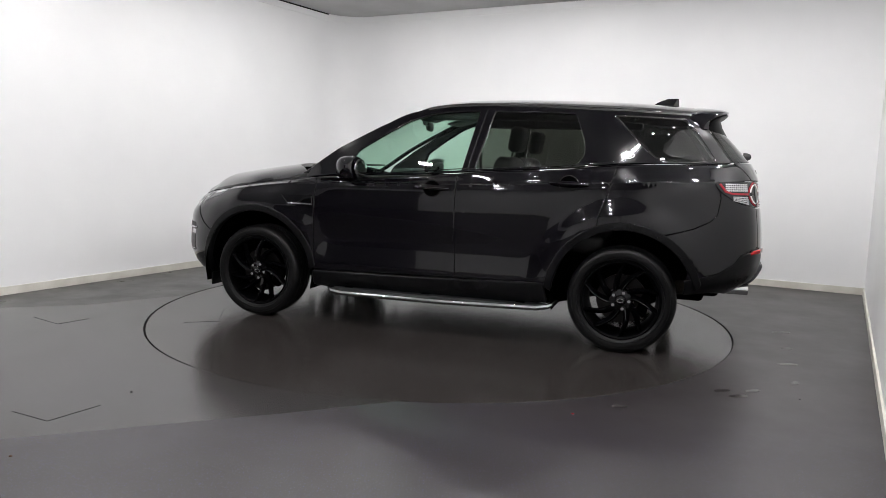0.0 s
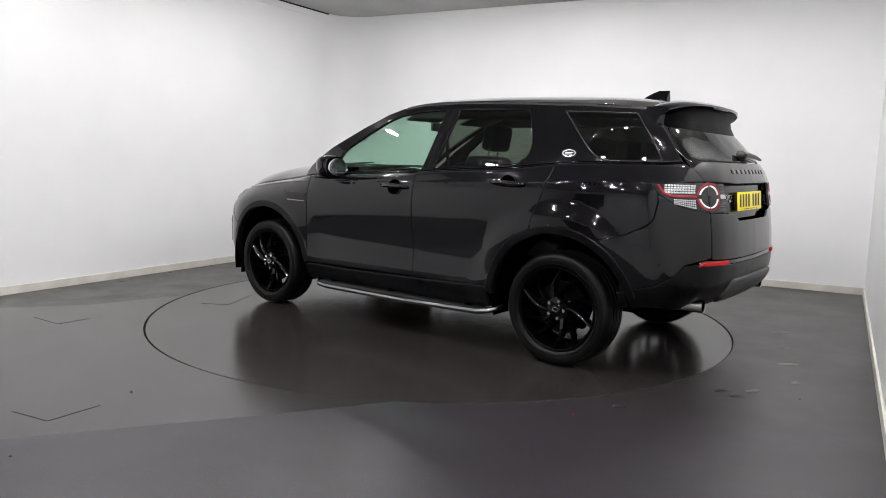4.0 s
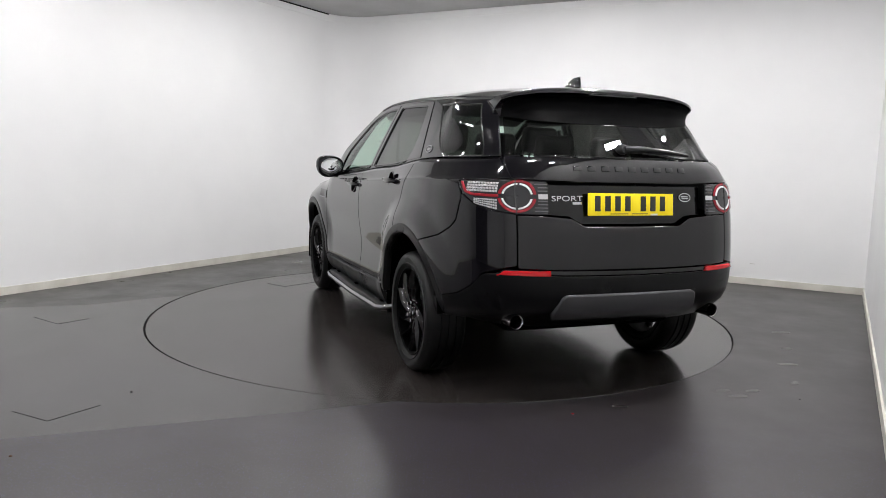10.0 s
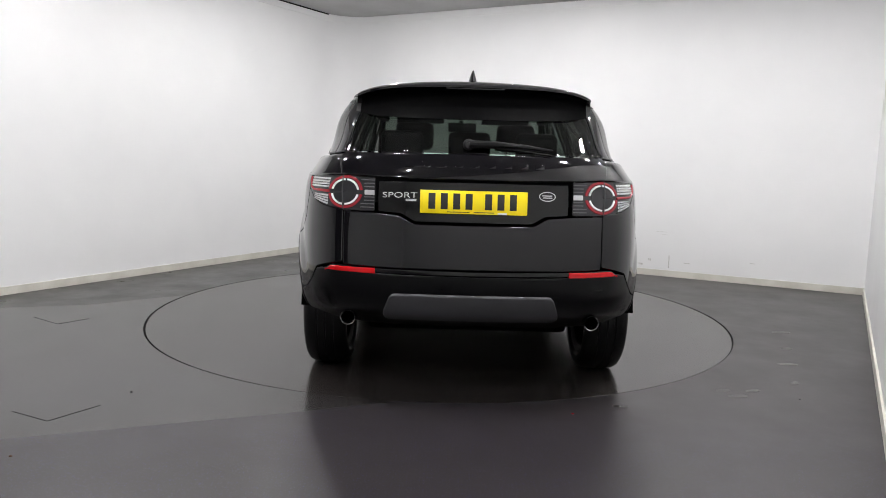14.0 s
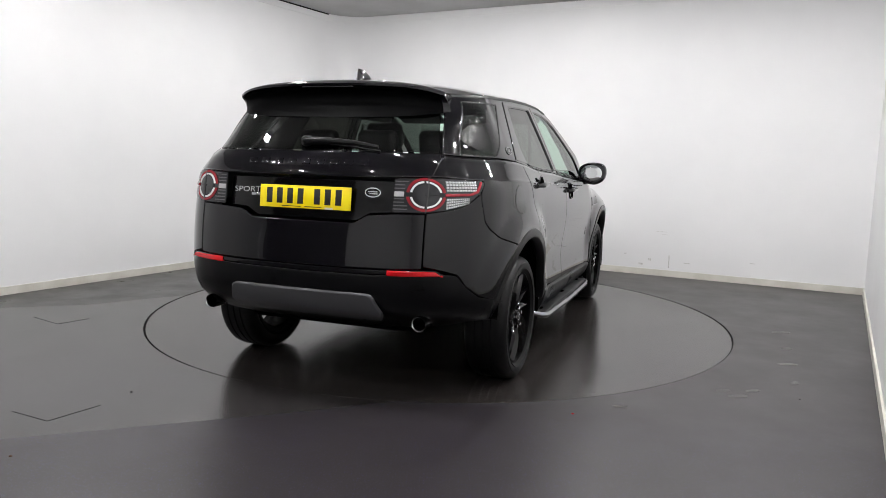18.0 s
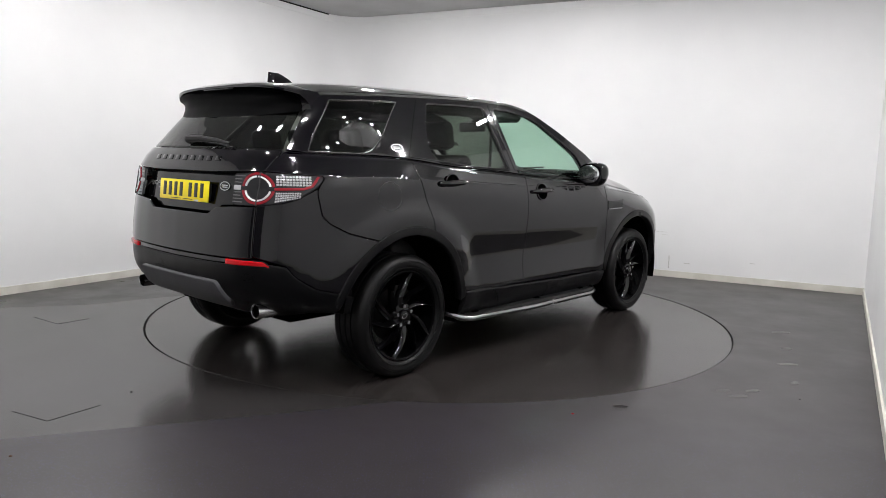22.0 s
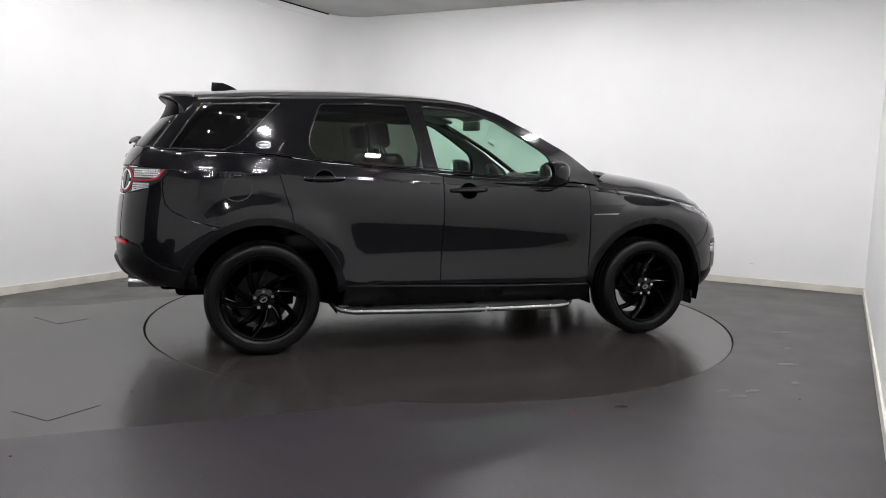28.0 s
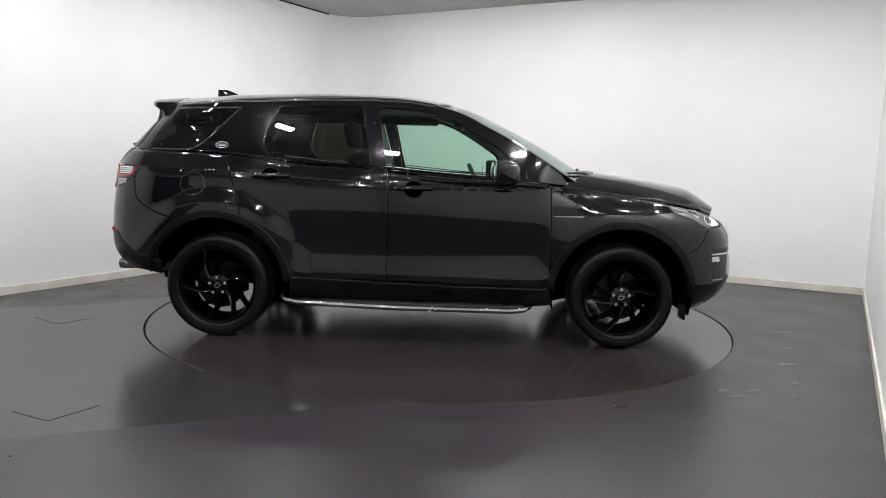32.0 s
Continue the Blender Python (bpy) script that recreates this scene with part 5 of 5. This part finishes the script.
            put("step_bracket", bm, DARK, bar)
        # mud flap behind the front wheel and in front of it
        bm = bmesh.new()
        box(bm, (0.016, 0.13, 0.10), OFFSET + Vector((1.815, s * 0.80, 0.255)), 0.005)
        put("air_deflector", bm, RUBBER, CAR, label="black rubber air deflector")
        # wing vent
        m = s < 0
        vent = panel("wing_vent", side((0.885, 0.890), (1.085, 0.892), (1.16, 0.962), (0.885, 0.962)), GLOSS, CAR, "gloss black side vent", out=0.004, mirror=m, radius=0.008)
        panel("vent_strip", side((0.89, 0.890), (1.078, 0.8915), (1.092, 0.901), (0.89, 0.897)), BARM, vent, "thin grey metal strip", out=0.008, mirror=m, gap=0, radius=0.002, edge=0.001, depth=0.005)
        build_mirror(m)
    # fuel flap, on the right alone
    s0, z0 = X(-1.522, 1.045)
    panel("fuel_flap", [(s0 + 0.089 * math.cos(radians(a)), z0 + 0.076 * math.sin(radians(a))) for a in range(0, 360, 12)], PAINT, CAR, "round gloss black fuel flap", mirror=True, out=0.0025, gap=0, radius=0.001, edge=0.003, depth=0.004, rim=0.012)
    panel("flap_joint", [(s0 + 0.0925 * math.cos(radians(a)), z0 + 0.0795 * math.sin(radians(a))) for a in range(0, 360, 12)], INK, CAR, "dark joint round the fuel flap", mirror=True, out=0.0012, gap=0, radius=0.001, edge=0.001, depth=0.003, rim=0.012)
    # roof rail strip between the glass and the roof
    for m in (False, True):
        pts = [(x, ROOF_EDGE(x) - 0.004) for x in (0.08, -0.1, -0.4, -0.8, -1.2, -1.6, -1.74)]
        panel("roof_strip", side(*pts) + side(*[(x, z - 0.014) for x, z in pts[::-1]]), TRIM, CAR, "thin black roof drip strip", out=0.004, mirror=m, gap=0, radius=0.001, edge=0.002)
    # front wipers under the screen
    for y0 in (0.35, -0.25):
        bm = bmesh.new()
        tube(bm, [OFFSET + screen_at(0.97 - 0.02 * k, y0 - 0.16 * k) + Vector((0.01, 0, 0.014)) for k in range(4)], [0.014, 0.012, 0.009, 0.006], 8)
        put("front_wiper", bm, TRIM, CAR, label="black windscreen wiper")


# ---------- cabin ----------
def cushion(name, size, at, mat, parent=None, tilt=0.0, label="", bevel=0.05):
    bm = bmesh.new()
    box(bm, size, (0, 0, 0), bevel, None, 3)
    return put(name, bm, mat, parent, Matrix.Translation(OFFSET + Vector(at)) @ Matrix.Rotation(radians(tilt), 4, "Y"), label, 60)


def build_cabin():
    for s in (1, -1):
        seat = cushion("front_seat", (0.52, 0.50, 0.16), (-0.08, s * 0.36, 0.66), SEATM, CAR, -6, "black leather front seat", 0.05)
        cushion("seat_back", (0.15, 0.48, 0.62), (-0.40, s * 0.36, 0.98), SEATM, seat, -16, "", 0.06)
        cushion("headrest", (0.10, 0.27, 0.19), (-0.53, s * 0.36, 1.41), SEATM, seat, -10, "", 0.04)
        for d in (0.06, -0.06):
            bm = bmesh.new()
            tube(bm, [OFFSET + Vector(p) for p in ((-0.475, s * 0.36 + d, 1.24), (-0.52, s * 0.36 + d, 1.36))], 0.007, 8)
            put("headrest_post", bm, STEEL, seat)
        cushion("door_lining", (1.72, 0.05, 0.72), (0.0, s * 0.81, 0.74), CABIN, CAR, 0, "black inner door lining", 0.02)
        cushion("door_lining", (0.42, 0.05, 0.22), (-1.07, s * 0.81, 0.99), CABIN, CAR, 0, "black inner door lining", 0.02)
        cushion("load_lining", (0.85, 0.08, 0.34), (-1.55, s * 0.70, 1.05), CABIN, CAR, 0, "black load space lining", 0.02)
        bm = bmesh.new()
        tube(bm, [OFFSET + Vector(p) for p in ((-0.30, s * 0.66, 1.5), (-0.33, s * 0.68, 1.2), (-0.35, s * 0.68, 0.9))], 0.012, 6)
        put("seat_belt", bm, CABIN, CAR)
        cushion("rail_lining", (1.45, 0.07, 0.075), (-0.66, s * 0.615, 1.572), CABIN, CAR, 0, "dark lining along the roof edge", 0.02)
        cushion("sun_visor", (0.20, 0.38, 0.02), (0.10, s * 0.34, 1.575), CABIN, CAR, 18, "dark sun visor", 0.008)
    bench = cushion("rear_bench", (0.50, 1.30, 0.16), (-0.98, 0, 0.70), SEATM, CAR, -6, "black leather rear bench", 0.05)
    cushion("bench_back", (0.14, 1.30, 0.56), (-1.27, 0, 1.0), SEATM, bench, -18, "", 0.05)
    for y in (-0.40, 0.0, 0.40):
        cushion("headrest", (0.09, 0.25, 0.16), (-1.385, y, 1.335), SEATM, bench, -12, "", 0.035)
    cushion("dashboard", (0.40, 1.36, 0.22), (0.72, 0, 1.0), CABIN, CAR, 6, "black dashboard", 0.05)
    cushion("instrument_hood", (0.20, 0.36, 0.10), (0.62, -0.37, 1.11), CABIN, CAR, 4, "", 0.03)
    cushion("centre_console", (0.9, 0.24, 0.30), (0.2, 0, 0.70), CABIN, CAR, 0, "", 0.03)
    # steering wheel on the right
    m = Matrix.Translation(OFFSET + Vector((0.40, -0.37, 1.045))) @ Matrix.Rotation(radians(-24), 4, "Y")
    bm = bmesh.new()
    n = 36
    ring = [m @ Vector((0, 0.182 * math.cos(2 * math.pi * k / n), 0.182 * math.sin(2 * math.pi * k / n))) for k in range(n + 1)]
    tube(bm, ring, 0.017, 10, False)
    wheel = put("steering_wheel", bm, SEATM, CAR, label="black leather steering wheel")
    bm = bmesh.new()
    box(bm, (0.05, 0.16, 0.13), (0.02, 0, -0.01), 0.03)
    box(bm, (0.02, 0.34, 0.035), (0.015, 0, 0), 0.008)
    box(bm, (0.02, 0.035, 0.17), (0.015, 0, -0.09), 0.008)
    put("wheel_hub", bm, CABIN, wheel, m)
    bm = bmesh.new()
    box(bm, (0.03, 0.24, 0.075), (0, 0, 0), 0.014)
    box(bm, (0.06, 0.03, 0.05), (0.03, 0, 0.035), 0.01)
    put("rear_view_mirror", bm, CABIN, CAR, Matrix.Translation(OFFSET + Vector((0.30, 0.0, 1.515))) @ Matrix.Rotation(radians(10), 4, "Z"), "black rear view mirror")
    at = screen_at(0.5, 0.50)
    bm = ellipse(0.032, 0.032, 0.001)
    put("windscreen_disc", bm, WHITEL, CAR, Matrix.Translation(OFFSET + at - Vector((0.012, 0, 0.012))) @ Matrix.Rotation(radians(90), 4, "Z") @ Matrix.Rotation(radians(-55), 4, "X"), "small round paper disc on the screen")
    # headlining just under the roof
    pts = [(x, ROOF_Y(x) - 0.03) for x in (-1.74, -1.4, -0.9, -0.4, 0.0)]
    panel("headlining", pts + [(0.16, 0.4), (0.2, 0.0), (0.16, -0.4)] + [(x, -y) for x, y in pts[::-1]], LINING, CAR, "grey headlining", out=-0.045, where=roof_where, step=0.12, rim=0.1, depth=0.012)
    # dark structure behind the panels
    for size, at in (((1.78, 1.5, 0.08), (0.0, 0, 0.30)), ((3.8, 0.9, 0.10), (-0.1, 0, 0.40)), ((0.95, 1.16, 0.5), (1.42, 0, 0.60)), ((0.30, 1.24, 0.52), (-1.93, 0, 0.75)), ((0.2, 1.5, 0.55), (0.90, 0, 0.70)), ((1.0, 1.08, 0.35), (-1.4, 0, 0.50)), ((0.25, 1.5, 0.40), (1.95, 0, 0.60))):
        bm = bmesh.new()
        box(bm, size, OFFSET + Vector(at), 0.03)
        put("underbody", bm, DARK, CAR, label="dark underbody")
    for x in (1.3705, -1.3705):
        for s in (1, -1):
            bm = bmesh.new()
            n, rows = 20, []
            for k in range(n + 1):
                a = radians(-14 + (208 if x > 0 else 185) * k / n)
                rows.append([bm.verts.new(OFFSET + Vector((x + 0.468 * math.cos(a), s * y, 0.362 + 0.468 * math.sin(a)))) for y in (0.915, 0.58)])
            for r0, r1 in zip(rows, rows[1:]):
                bm.faces.new((r0[0], r0[1], r1[1], r1[0]))
            c = bm.verts.new(OFFSET + Vector((x, s * 0.58, 0.362)))
            for r0, r1 in zip(rows, rows[1:]):
                bm.faces.new((c, r0[1], r1[1]))
            put("wheel_liner", bm, DARK, CAR)
    for x in (1.3705, -1.3705):
        bm = bmesh.new()
        tube(bm, [OFFSET + Vector((x, -0.75, 0.34)), OFFSET + Vector((x, 0.75, 0.34))], 0.04, 10)
        put("axle", bm, DARK, CAR)


CAR = tagged(new("car"), "gloss black estate SUV with black wheels and yellow rear plate", "car")
build_body()
build_tail_lamps()
build_badges()
build_outer_details()
build_wheels()
build_cabin()


# ---------- what turns ----------
TURN = [(0.0, 162.13), (2.0, 152.16), (4.0, 142.05), (6.0, 131.83), (8.0, 121.5), (10.0, 111.1), (12.0, 100.65), (14.0, 90.17), (16.0, 79.69), (18.0, 69.23), (20.0, 58.83),
        (22.0, 48.5), (24.0, 38.27), (26.0, 28.16), (28.0, 18.18), (30.0, 8.35), (32.0, -1.32)]


def motions():
    walk(CAR, [(t, pose(0, 0, 0, 0, 0, a)) for t, a in TURN])
    walk(TURNTABLE, [(t, pose(0, 0, 0, 0, 0, a)) for t, a in TURN])


motions()
